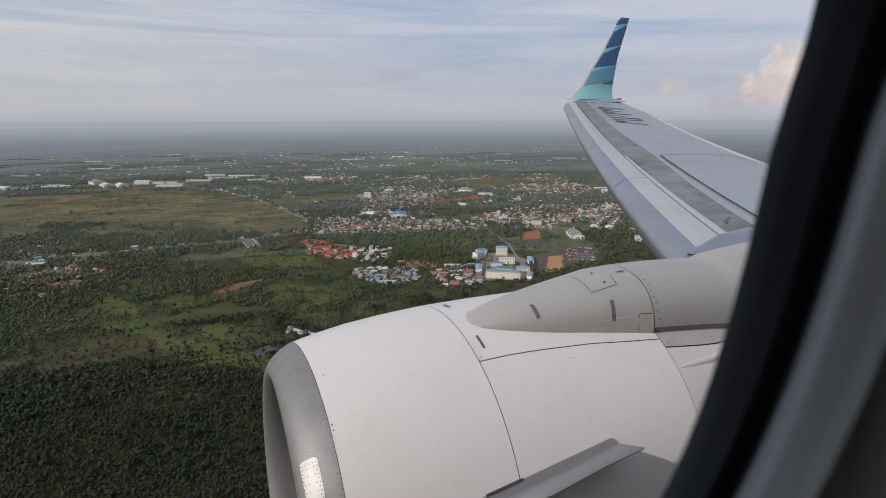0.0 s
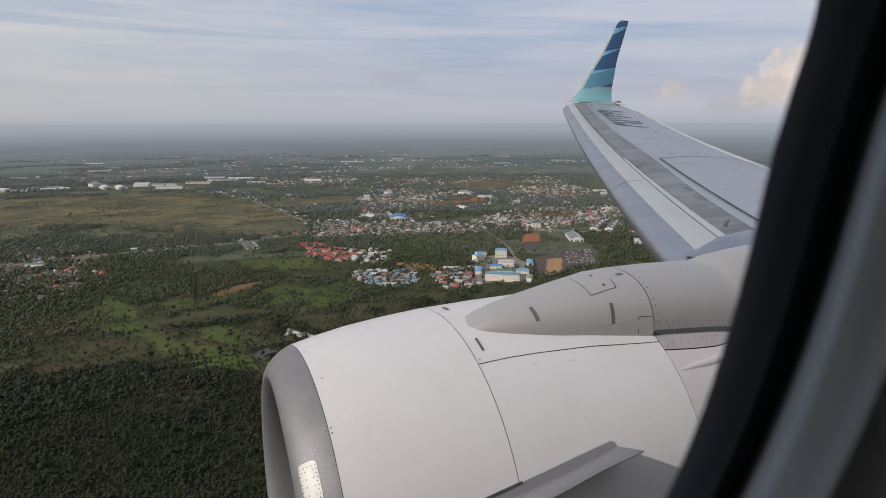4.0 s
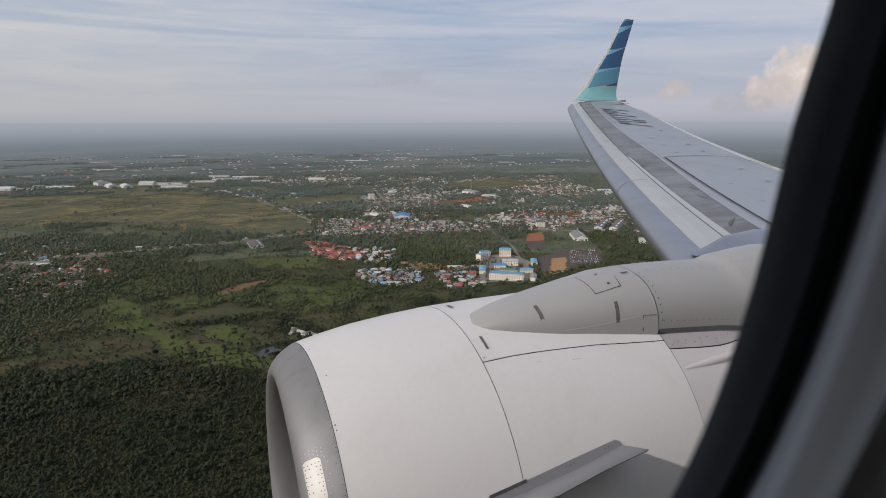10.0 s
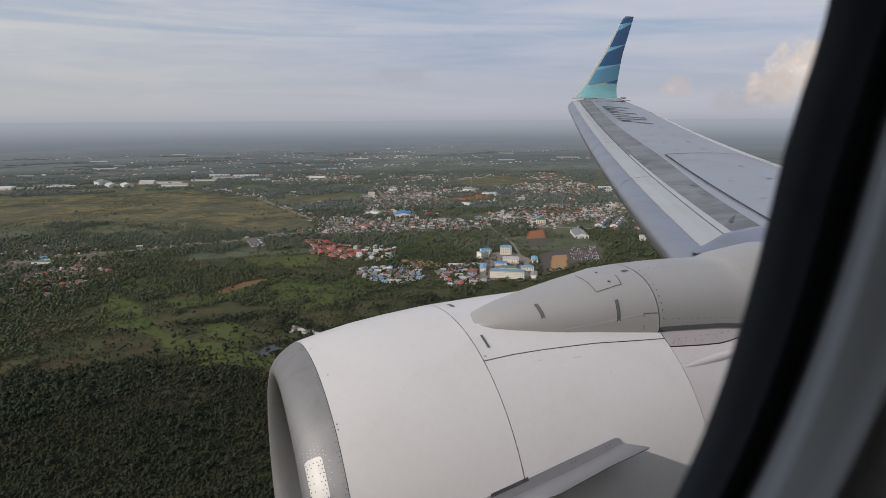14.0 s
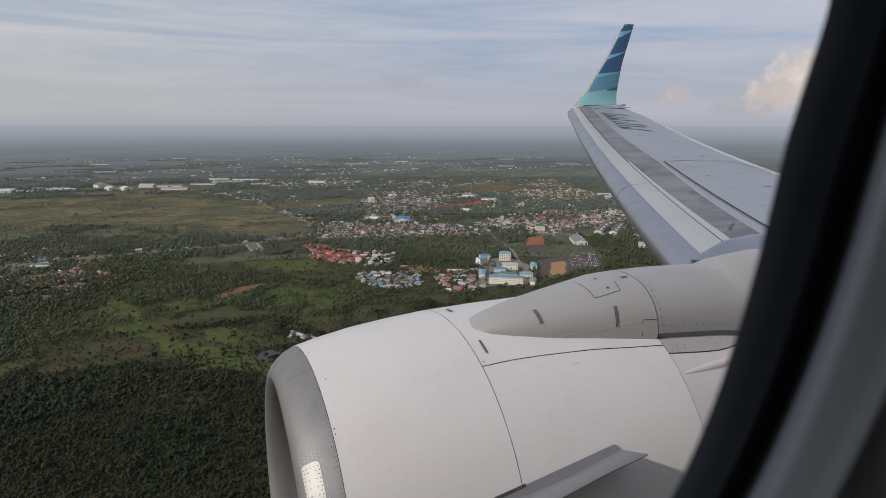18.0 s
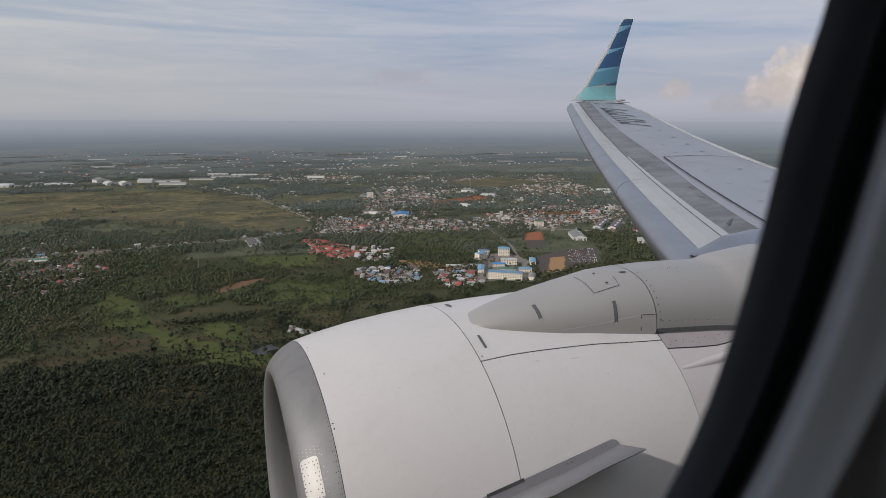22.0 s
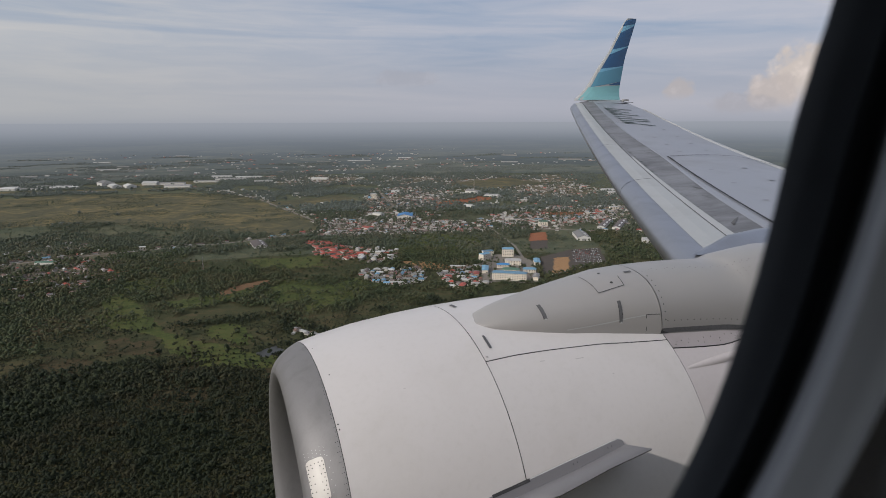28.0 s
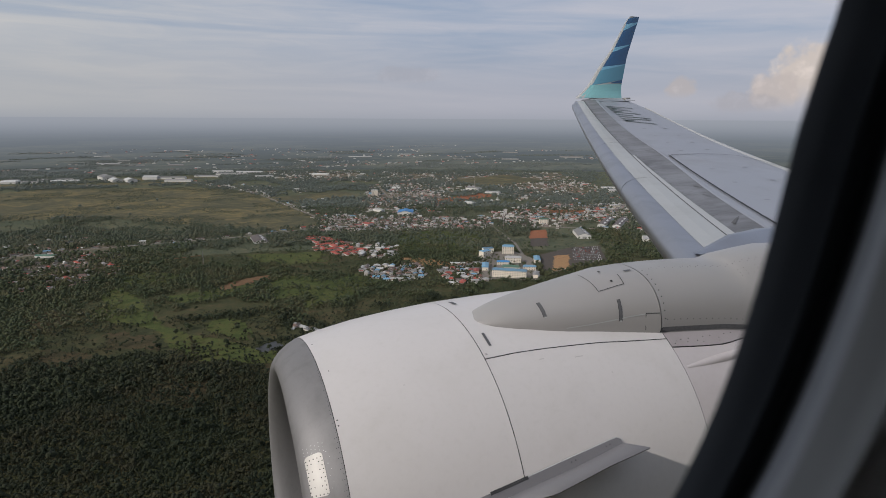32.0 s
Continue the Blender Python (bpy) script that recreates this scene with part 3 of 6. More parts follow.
def arch(x, n=28):
    w, c, r = between(HALF, x), between(CREST, x), radius(min(x, 3.2))
    pts = []
    for i in range(n + 1):
        t = math.pi * i / n
        u = math.copysign(abs(math.cos(t)) ** 0.82, math.cos(t))
        half = w if u < 0 else w * 0.6          # the outboard side is narrower and rounder, shaped to fit the camera's view
        foot = math.sqrt(max(0.0, r * r - (SIDE + math.copysign(half, u)) ** 2)) - 0.006
        pts.append((EX + x, EY + SIDE + half * u, EZ + foot + (c - foot) * abs(math.sin(t)) ** (0.80 if u < 0 else 1.2)))
    return pts


def on_pylon(x, i, lift=0.003):
    """A point of the fairing's inboard side, i from 0 at the foot to 1 at the crest."""
    a = arch(x, 56)
    f = 56 - i * 28
    j = min(55, int(f))
    p = [a[j][m] + (a[j + 1][m] - a[j][m]) * (f - j) for m in range(3)]
    return (p[0], p[1] - lift * 0.6, p[2] + lift)


pylon = part("pylon", loft([arch(x) for x in (1.10, 1.107, 1.115, 1.129, 1.14, 1.16, 1.18, 1.203, 1.25, 1.322, 1.4, 1.479, 1.55, 1.611, 1.75, 1.894, 2.002, 2.10, 2.205)]), GREY, plane, "smooth grey engine pylon fairing", True)
part("aft_fairing", loft([arch(x) for x in (2.210, 2.35, 2.451, 2.57, 2.692, 2.80, 2.909, 2.95, 2.995, 3.1, 3.203, 3.404, 3.8, 4.4, 5.0, 5.6)]), GREY, pylon, "grey riveted aft pylon fairing", True)


def strip_on_pylon(stations, wide, lift=0.003):
    """A narrow band along (x, i) stations of the fairing."""
    up = [on_pylon(x, i + wide, lift) for x, i in stations]
    dn = [on_pylon(x, i, lift) for x, i in stations]
    return loft([up, dn])


def patch_on_pylon(x0, x1, i0, i1, lift=0.004, skew=0.0):
    return loft([[on_pylon(x0 + (x1 - x0) * a / 2 + skew * b / 5, i0 + (i1 - i0) * b / 5, lift) for b in range(6)] for a in range(3)])


for x0, x1, i0, i1, s in ((1.472, 1.490, 0.25, 0.60, -0.008), (1.927, 1.945, 0.11, 0.38, 0.010)):
    part("vent_frame", patch_on_pylon(x0 - 0.002, x1 + 0.002, i0 - 0.006, i1 + 0.006, 0.003, s), GAP, pylon)
    part("vent", patch_on_pylon(x0, x1, i0, i1, 0.004, s), MESHING, pylon, "narrow dark mesh vent")
    part("vent_tab", patch_on_pylon(x0 + 0.002, x1 - 0.002, i0 - 0.02, i0, 0.006), SLAT, pylon)
part("vent", patch_on_pylon(2.12, 2.17, 0.84, 0.87, 0.004), MESHING, pylon)
part("paint_edge", strip_on_pylon([(1.60, 0.035), (1.74, 0.07), (1.86, 0.105), (2.0, 0.145), (2.10, 0.17)], 0.012), SLAT, pylon)
for st in ([(2.10, 0.02), (2.105, 0.18)], [(2.105, 0.18), (2.20, 0.18)]):
    rows = [[on_pylon(x - 0.002, i, 0.003) for x, i in st], [on_pylon(x + 0.002, i + 0.006, 0.003) for x, i in st]]
    part("panel_joint", loft(rows), GAP, pylon)
hatch = [(1.85, 0.99), (1.85, 0.56), (2.03, 0.60), (2.05, 0.80)]
for a, b in zip(hatch, hatch[1:]):
    seg = [tuple(p + (q_ - p) * t / 6 for p, q_ in zip(a, b)) for t in range(7)]
    if abs(a[0] - b[0]) < 0.05:
        part("panel_joint", loft([[on_pylon(x - 0.002, i, 0.003) for x, i in seg], [on_pylon(x + 0.002, i, 0.003) for x, i in seg]]), GAP, pylon)
    else:
        part("panel_joint", strip_on_pylon(seg, 0.008), GAP, pylon)


def studs(at, r=0.0036):
    pieces = []
    for x, i in at:
        c = Vector(on_pylon(x, i, 0.004))
        e1 = (Vector(on_pylon(x + 0.01, i, 0.004)) - c).normalized()
        e2 = (Vector(on_pylon(x, i + 0.01, 0.004)) - c).normalized()
        pieces.append(([tuple(c + e1 * r * math.cos(t) + e2 * r * math.sin(t)) for t in (0, 1.05, 2.09, 3.14, 4.19, 5.24)], [(0, 1, 2, 3, 4, 5)]))
    return joined(*pieces)


tagged(part("rivets", studs([(2.25 + 0.05 * i, 0.11 - 0.002 * i) for i in range(26)]), GAP, pylon), kind="stuff")
tagged(part("rivets", studs([(2.235, 0.12 + 0.085 * i) for i in range(9)], 0.0046), GAP, pylon), kind="stuff")
tagged(part("rivets", studs([(2.30 + 0.03 * i, 0.83 - 0.003 * i + 0.025 * (i % 2)) for i in range(40)], 0.0032), GAP, pylon), kind="stuff")
tagged(part("rivets", studs([(2.95 + 0.05 * (i % 5), 0.66 - 0.045 * (i // 5)) for i in range(15)], 0.0028), GAP, pylon), kind="stuff")
part("drain", studs([(1.97, 0.69)], 0.010), GAP, pylon)
part("drain", studs([(1.97, 0.93)], 0.010), GAP, pylon)
part("slot", strip_on_pylon([(2.215 + 0.08 * i, 0.012) for i in range(13)], 0.030, 0.004), MESHING, pylon, "dark slot along the fairing's foot")
part("slot", loft([[on_engine(x, 119.4, 0.030) for x in (2.21, 2.4, 2.6, 2.75, 3.0)], [on_engine(x, 120.6, 0.008) for x in (2.19, 2.4, 2.6, 2.75, 3.0)]]), GAP, pylon, "dark slot under the fairing")
# raised bulge on the reverser cowl, in place of a recessed scoop
blister = []
for i in range(7):
    t = i / 6
    w, h = 1.6 * math.sin(math.pi * min(1, 0.08 + t * 0.6)), 0.035 * t
    blister.append([on_engine(2.24 + 0.55 * t, 134.0 - 2.0 * t + w * u, 0.002 + h * (1 - u * u)) for u in (-1, -0.6, 0, 0.6, 1)])
part("blister", loft(blister), ROSY, engine, "", True)
tagged(part("rivets", rivets([(2.25 + 0.06 * i, 124.2 + 1.2 * (i % 3 == 0)) for i in range(9)], 0.004, 0.005), GAP, engine), kind="stuff")

# wing
S_IN, S_TIP = Vector((4.552, 4.329, -1.334)), Vector((10.742, 15.483, 0.262))


def wz(y):
    """Height of the wing's upper face; it bends up towards the tip."""
    u = (y - S_IN.y) / (S_TIP.y - S_IN.y)
    return S_IN.z + (S_TIP.z - S_IN.z) * u - 0.006 * (y - S_IN.y) * (S_TIP.y - y)


def line_b(y): return 0.5505 * y + 2.1793
def line_c(y): return 0.5316 * y + 2.6899
def line_c2(y): return max(line_c(y) + 0.01, 0.5127 * y + 2.9619)
def line_d(y): return 0.5116 * y + 3.4300 + 0.13 * math.exp(-((y - 9.0) / 1.9) ** 2)
def line_te(y): return 0.3464 * y + 6.8514 + between([(6.0, 0.0), (7.9, 0.10), (9.0, 0.14), (10.8, 0.22), (12.0, 0.28), (14.0, 0.32), (15.44, 0.16)], y)


def on_wing(x, y, lift=0.004):
    return (x, y, wz(y) + lift)


def span(y0, y1, n):
    return [y0 + (y1 - y0) * i / n for i in range(n + 1)]


wing = part("wing", loft([[(line_d(y), y, wz(y)), (line_d(y) + 0.35 * (line_te(y) - line_d(y)), y, wz(y) + 0.012), (line_te(y), y, wz(y) - 0.01),
                          (line_te(y) - 0.04, y, wz(y) - 0.03), (line_d(y) + 0.4, y, wz(y) - 0.30), (line_c(y) - 0.25, y, wz(y) - 0.30), (line_c(y) - 0.30, y, wz(y) - 0.14),
                          (line_c(y) - 0.02, y, wz(y) - 0.045)] for y in span(2.2, 15.44, 30)], True, True), WING, plane, "light grey swept wing")
part("fixed_leading_edge", loft([[(line_c(y) - 0.24, y, wz(y) - 0.11), (line_c(y) - 0.03, y, wz(y) - 0.035), (line_c2(y), y, wz(y) - 0.018),
                                  (line_d(y), y, wz(y) + 0.004)] for y in span(4.7, 15.4, 40)]), FIXED, wing, "stained dark grey fixed leading edge", True)
part("pale_leading_strip", loft([[(line_c(y) - 0.02, y, wz(y) - 0.028), (line_c2(y), y, wz(y) - 0.014)] for y in span(4.6, 9.3, 12)]), SLAT, wing, "pale painted strip behind the slat")
part("slat_gap", loft([[(line_c(y) - 0.004, y, wz(y) + 0.0095), (line_c(y) + 0.016, y, wz(y) + 0.0090)] for y in span(4.6, 15.1, 24)]), DARK_MARK, wing, "thin dark gap behind the slat")
part("spar_ridge", loft([[(line_d(y) - 0.03, y, wz(y) + 0.006), (line_d(y), y, wz(y) + 0.012), (line_d(y) + 0.05, y, wz(y) + 0.010)] for y in span(4.7, 15.3, 20)]), WING, wing)
for y0, y1 in ((4.42, 7.60), (7.615, 10.30), (10.315, 15.12)):
    rows = []
    for y in span(y0, y1, 8):
        s = 1.0 - 0.3 * (y - 4.3) / 11
        b, a, z = line_b(y), 0.5639 * y + 1.8235, wz(y)
        rows.append([(b + 0.16, y, z - 0.40 * s), (a + 0.10, y, z - 0.37 * s), (a + 0.025, y, z - 0.30 * s), (a, y, z - 0.20 * s), (a + 0.03, y, z - 0.115 * s),
                     (a + 0.10, y, z - 0.05 * s), (b - 0.06, y, z - 0.014), (b, y, z)])
    slat = part("slat", loft(rows), BARE, wing, "extended leading-edge slat with a bare metal nose", True)
    part("slat_skin", loft([[(line_b(y), y, wz(y) + 0.002), (0.5 * line_b(y) + 0.5 * line_c(y), y, wz(y) + 0.012), (line_c(y), y, wz(y) + 0.008), (line_c(y), y, wz(y) - 0.010)]
                            for y in span(y0, y1, 8)]), SLAT, slat, "pale grey painted slat skin")
rng = random.Random(4)


def smudge(y, u, long, wide, drift=0.0):
    """A dark mark on the fixed leading edge: u from the slat (0) to the spar (1), ragged and running out to a point."""
    rows = []
    for t in (0, 0.1, 0.3, 0.55, 0.8, 1.0):
        w = wide * (1 - t) ** 0.8 * rng.uniform(0.6, 1.0)
        yy = y + drift * t
        room = line_d(yy) - line_c2(yy)
        x = line_c2(yy) + min(0.97, u + t * long / room) * room
        rows.append([(x + 0.515 * d * w, yy + d * w, wz(yy) - 0.018 + 0.022 * (x - line_c2(yy)) / room + 0.004) for d in (-1, 0.2, 1)])
    part("slat_track_stain", loft(rows), DARK_MARK, wing, "dark ragged mark")


for i in range(19):
    smudge(8.2 + 0.36 * i + rng.uniform(-0.1, 0.1), 0.01, rng.uniform(0.05, 0.17), rng.uniform(0.02, 0.06), rng.uniform(0, 0.04))
for y, u, long, wide, drift in ((6.05, 0.0, 0.05, 0.02, 0.02), (6.7, 0.0, 0.06, 0.025, 0.05), (7.25, 0.02, 0.07, 0.03, 0.03), (6.55, 0.62, 0.16, 0.03, -0.35), (8.6, 0.75, 0.10, 0.03, -0.25), (7.9, 0.0, 0.08, 0.03, 0.05), (5.25, 0.30, 0.22, 0.07, 0.22), (7.0, 0.70, 0.14, 0.05, -0.2), (9.6, 0.6, 0.16, 0.04, -0.2)):
    smudge(y, u, long, wide, drift)
for i in range(10):
    y = 5.6 + 0.98 * i
    part("panel_gap", loft([[(line_c2(y) + t * (line_d(y) - line_c2(y)), y + d + 0.05 * math.sin(3 * t), wz(y) - 0.018 + 0.022 * t + 0.003) for t in (0.02, 0.35, 0.7, 0.97)] for d in (0, 0.012)]), DARK_MARK, wing)


def seam(pts, wide, mat=GAP, name="panel_gap", lift=0.018):
    rows = []
    for d in (-0.5, 0.5):
        row = []
        for i, (x, y) in enumerate(pts):
            a, b = pts[max(0, i - 1)], pts[min(len(pts) - 1, i + 1)]
            t = Vector((b[0] - a[0], b[1] - a[1])).normalized()
            row.append(on_wing(x - t.y * wide * d, y + t.x * wide * d, lift))
        rows.append(row)
    return part(name, loft(rows), mat, wing)


seam([(0.5212 * y + 3.5759, y) for y in span(4.6, 9.05, 6)], 0.034)
seam([(8.29, 9.05), (8.65, 9.06), (9.03, 9.04), (9.35, 8.95), (9.66, 8.78)], 0.02)
seam([(9.66, 8.78), (9.68, 8.4), (9.65, 8.0), (9.58, 7.4)], 0.015)
seam([(9.30, 12.6), (9.9, 12.55), (10.6, 12.45)], 0.008)
part("trailing_edge_strip", loft([[on_wing(line_te(y) + 0.01 - 0.11 * f, y, -0.014), on_wing(line_te(y) + 0.01 - 0.06 * f, y, 0.008), on_wing(line_te(y) + 0.01, y, 0.004), on_wing(line_te(y) + 0.02 + 0.03 * f, y, -0.040)]
                                  for y, f in [(y, min(1.0, max(0.06, (13.9 - y) / 3.5))) for y in span(5.0, 14.2, 16)]]), SLAT, wing, "pale trailing edge strip")
for i, y in enumerate((6.0, 7.0, 7.9, 9.4, 10.1, 10.8, 11.6, 12.6)):
    for u in (0.28, 0.62):
        x = line_d(y) + u * (line_te(y) - line_d(y))
        part("access_cover", ([on_wing(x + 0.05 * math.cos(t), y + 0.035 * math.sin(t), 0.014) for t in np.arange(0, 6.2, 0.7)], [tuple(range(9))]), COVER, wing)
# the painted mark on the wing is kept as plain bars
for u, ln, w, d in ((0.0, 0.62, 0.045, -0.33), (0.10, 0.30, 0.055, -0.20), (0.20, 0.46, 0.05, -0.30), (0.31, 0.24, 0.06, -0.15), (0.42, 0.62, 0.05, -0.28), (0.56, 0.36, 0.05, -0.20), (0.70, 0.70, 0.05, -0.30), (0.84, 0.66, 0.05, -0.24), (0.94, 0.24, 0.05, -0.12), (1.0, 0.58, 0.05, -0.42)):
    x, y = 10.89 - 0.85 * u, 14.34 - 1.87 * u
    part("mark_bar", ([on_wing(x, y - w, 0.016), on_wing(x + ln, y - w + d, 0.016), on_wing(x + ln, y + w + d, 0.016), on_wing(x, y + w, 0.016)], [(0, 1, 2, 3)]), MARK, wing)
# fairing where pylon and wing meet
rows = []
for i in range(13):
    t = i / 12
    x = 4.50 + 3.0 * t
    w = 0.62 * math.sin(min(1.0, 0.1 + t * 1.6) * math.pi / 2)
    rows.append([(x, 4.42 + 0.38 * min(1, t * 3) + 0.10 - w * u, wz(4.6) - 0.02 + 0.13 * math.sin(math.pi * min(0.93, max(0.02, u))) * min(1.0, t * 6) ) for u in (0, 0.12, 0.25, 0.4, 0.6, 0.8, 1.0)])
part("wing_fairing", loft(rows), BARE, wing, "smooth bare metal fairing at the wing root", True)
part("slat_end_seal", loft([[(4.50, 4.36, -1.36), (4.72, 4.44, -1.345)], [(4.52, 4.33, -1.40), (4.78, 4.42, -1.385)]]), GAP, wing)

# winglet
W_LE = [(0.262, 10.69, 15.45), (0.31, 10.74, 15.485), (0.366, 10.84, 15.52), (0.44, 10.96, 15.56), (0.554, 11.12, 15.60), (0.744, 11.31, 15.65), (1.11, 11.61, 15.73), (1.596, 12.08, 15.84), (2.42, 12.71, 16.03), (2.54, 12.82, 16.055), (2.61, 12.92, 16.08)]
W_TE = [(0.262, 12.27), (0.6, 12.36), (1.45, 12.66), (2.61, 13.25)]


def on_winglet(u, z, side=-1, lift=0.0):
    """u from the leading edge (0) to the trailing edge (1), at height z; side -1 faces the cabin."""
    x0 = between([(a, b) for a, b, _ in W_LE], z)
    y0 = between([(a, c) for a, _, c in W_LE], z)
    x1 = between(W_TE, z)
    thick = 0.055 * (x1 - x0) * 4 * math.sqrt(max(u, 0.0)) * (1 - u) * 0.9 + lift
    return (x0 + (x1 - x0) * u, y0 + side * thick, z)


us = [0, 0.02, 0.06, 0.12, 0.25, 0.4, 0.6, 0.8, 1.0]
rows = [[on_winglet(u, z, -1) for u in us] + [on_winglet(u, z, 1) for u in us[-2:0:-1]] for z in (0.262, 0.31, 0.366, 0.44, 0.50, 0.554, 0.64, 0.744, 0.9, 1.11, 1.35, 1.596, 2.0, 2.42, 2.54, 2.61)]
winglet = part("winglet", loft(rows, True, True), SLAT, plane, "upswept winglet with navy, blue and teal bands", True)


def band(left, right, mat, u0=0.11, u1=1.0):
    """A painted band: (low, high) heights at its leading and its trailing end."""
    rows = []
    for i in range(9):
        t = i / 8
        u = u0 + (u1 - u0) * t
        lo, hi = left[0] + (right[0] - left[0]) * t, left[1] + (right[1] - left[1]) * t
        rows.append([on_winglet(u, lo + (hi - lo) * j / 4, -1, 0.004) for j in range(5)])
    return part("colour_band", loft(rows), mat, winglet)


def zof(v):
    """Height on the winglet, v from 0 at the top to 1 at the foot."""
    return 2.605 - 2.30 * v


band((zof(0.10), zof(0.02)), (zof(0.065), zof(0.0)), NAVY, 0.05)
band((zof(0.185), zof(0.10)), (zof(0.085), zof(0.065)), SKYBLUE)
band((zof(0.395), zof(0.185)), (zof(0.345), zof(0.085)), NAVY)
band((zof(0.455), zof(0.395)), (zof(0.35), zof(0.345)), SKYBLUE)
band((zof(0.635), zof(0.455)), (zof(0.595), zof(0.35)), NAVY)
band((zof(0.68), zof(0.635)), (zof(0.60), zof(0.595)), SKYBLUE)
band((zof(0.86), zof(0.68)), (zof(0.785), zof(0.60)), TEAL, 0.09)
band((zof(0.835), zof(0.825)), (zof(0.83), zof(0.785)), NAVY, 0.62)
band((zof(1.012), zof(0.86)), (zof(1.012), zof(0.835)), MINT, 0.05)
band((zof(1.0), zof(0.99)), (zof(1.01), zof(0.985)), NAVY, 0.66)
# the wing's skin sweeps up into the winglet
rows = []
for i in range(9):
    t = i / 8
    y, z = 15.02 + 0.46 * math.sin(t * math.pi / 2), wz(15.02) + 0.012 + (0.318 - wz(15.02)) * (1 - math.cos(t * math.pi / 2))
    a = on_winglet(0.13, 0.335)
    x0, x1 = line_d(y) + (a[0] - line_d(15.48)) * t, line_te(y) - 0.02 - 0.10 * t
    rows.append([(x0 + (x1 - x0) * j / 6, y - 0.045 * t + (on_winglet(0.13 + 0.87 * j / 6, 0.335)[1] - 15.45) * t, z) for j in range(7)])
part("winglet_root", loft(rows), ROOT, winglet, "pale skin curving from the wing into the winglet", True)
part("tip_bracket", box(12.30, 12.46, 15.30, 15.40, 0.235, 0.285), GREY, winglet)
part("static_wick", box(12.26, 12.50, 15.40, 15.415, 0.25, 0.262), GAP, winglet)
part("static_wick", box(12.15, 12.42, 15.05, 15.062, 0.19, 0.20), GAP, winglet)


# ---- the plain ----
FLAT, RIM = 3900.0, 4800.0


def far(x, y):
    """The plain is flat to 3.9 km; beyond, it is pulled in along rays from the camera to a rim at eye height, to look
    flat from there. Gives the place and the shrink there.
    """
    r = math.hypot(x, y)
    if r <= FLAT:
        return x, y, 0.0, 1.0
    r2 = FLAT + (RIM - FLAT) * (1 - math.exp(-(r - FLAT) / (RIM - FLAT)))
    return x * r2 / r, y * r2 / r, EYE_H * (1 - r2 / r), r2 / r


def disc(radii, n=180):
    rows, uv = [], []
    for r in radii:
        ring = [(r * math.sin(2 * math.pi * i / n), r * math.cos(2 * math.pi * i / n)) for i in range(n)]
        rows.append([far(*p)[:3] for p in ring])
        uv += ring
    return loft(rows, True), uv


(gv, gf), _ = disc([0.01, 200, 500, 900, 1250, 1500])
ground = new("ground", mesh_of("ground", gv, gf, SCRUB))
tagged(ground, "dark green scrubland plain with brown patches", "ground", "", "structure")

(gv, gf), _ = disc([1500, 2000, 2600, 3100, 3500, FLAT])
tagged(new("ground", mesh_of("far_ground", gv, gf, FARSCRUB)), "scrubland plain further out, tinted pale for haze", "ground", "", "structure")

# the land beyond: a glowing backdrop, the air's haze painted in by height
m, k = material("far_plain")
uvn = k.n("ShaderNodeUVMap").outputs[0]
hz = k.n("ShaderNodeSeparateXYZ", Vector=k.n("ShaderNodeTexCoord").outputs["Object"]).outputs[2]
a = k.ramp(k.noise(uvn, 0.8, 7.0, 0.62, 0.5), 0.46, 0.55)
b = k.ramp(k.noise(uvn, 4.5, 6.0, 0.7, 0.4), 0.44, 0.60)
c = k.ramp(k.noise(uvn, 0.35, 4.0, 0.6, 0.4), 0.45, 0.62)
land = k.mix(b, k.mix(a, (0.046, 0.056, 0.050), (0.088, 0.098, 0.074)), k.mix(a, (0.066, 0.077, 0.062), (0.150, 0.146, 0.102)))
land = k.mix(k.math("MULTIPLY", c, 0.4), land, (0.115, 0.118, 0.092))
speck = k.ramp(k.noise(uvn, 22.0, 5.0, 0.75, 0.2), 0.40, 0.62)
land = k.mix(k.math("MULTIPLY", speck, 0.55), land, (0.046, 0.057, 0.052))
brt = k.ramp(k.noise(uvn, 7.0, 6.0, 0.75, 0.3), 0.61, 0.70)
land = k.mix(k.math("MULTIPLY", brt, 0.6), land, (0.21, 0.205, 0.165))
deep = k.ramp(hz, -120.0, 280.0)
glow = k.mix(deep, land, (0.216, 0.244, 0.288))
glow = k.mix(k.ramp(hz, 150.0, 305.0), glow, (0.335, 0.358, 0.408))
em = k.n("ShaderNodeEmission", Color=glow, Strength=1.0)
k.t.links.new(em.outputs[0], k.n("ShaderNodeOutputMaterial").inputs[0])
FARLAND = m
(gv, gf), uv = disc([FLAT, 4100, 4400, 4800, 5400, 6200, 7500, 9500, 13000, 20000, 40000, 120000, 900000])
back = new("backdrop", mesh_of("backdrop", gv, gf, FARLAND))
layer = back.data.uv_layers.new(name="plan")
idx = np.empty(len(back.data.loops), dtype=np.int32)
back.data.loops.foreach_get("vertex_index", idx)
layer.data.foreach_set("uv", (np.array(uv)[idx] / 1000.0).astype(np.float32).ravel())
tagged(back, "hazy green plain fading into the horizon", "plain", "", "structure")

# what covers the ground: a raster of cells, so that trees keep off
CELL, GX, GY = 4.0, -1100.0, 380.0
taken = np.zeros((900, 920), dtype=bool)


def block(x, y, r):
    i, j, w = int((x - GX) / CELL), int((y - GY) / CELL), int(r / CELL + 0.6)
    taken[max(0, i - w):i + w + 1, max(0, j - w):j + w + 1] = True


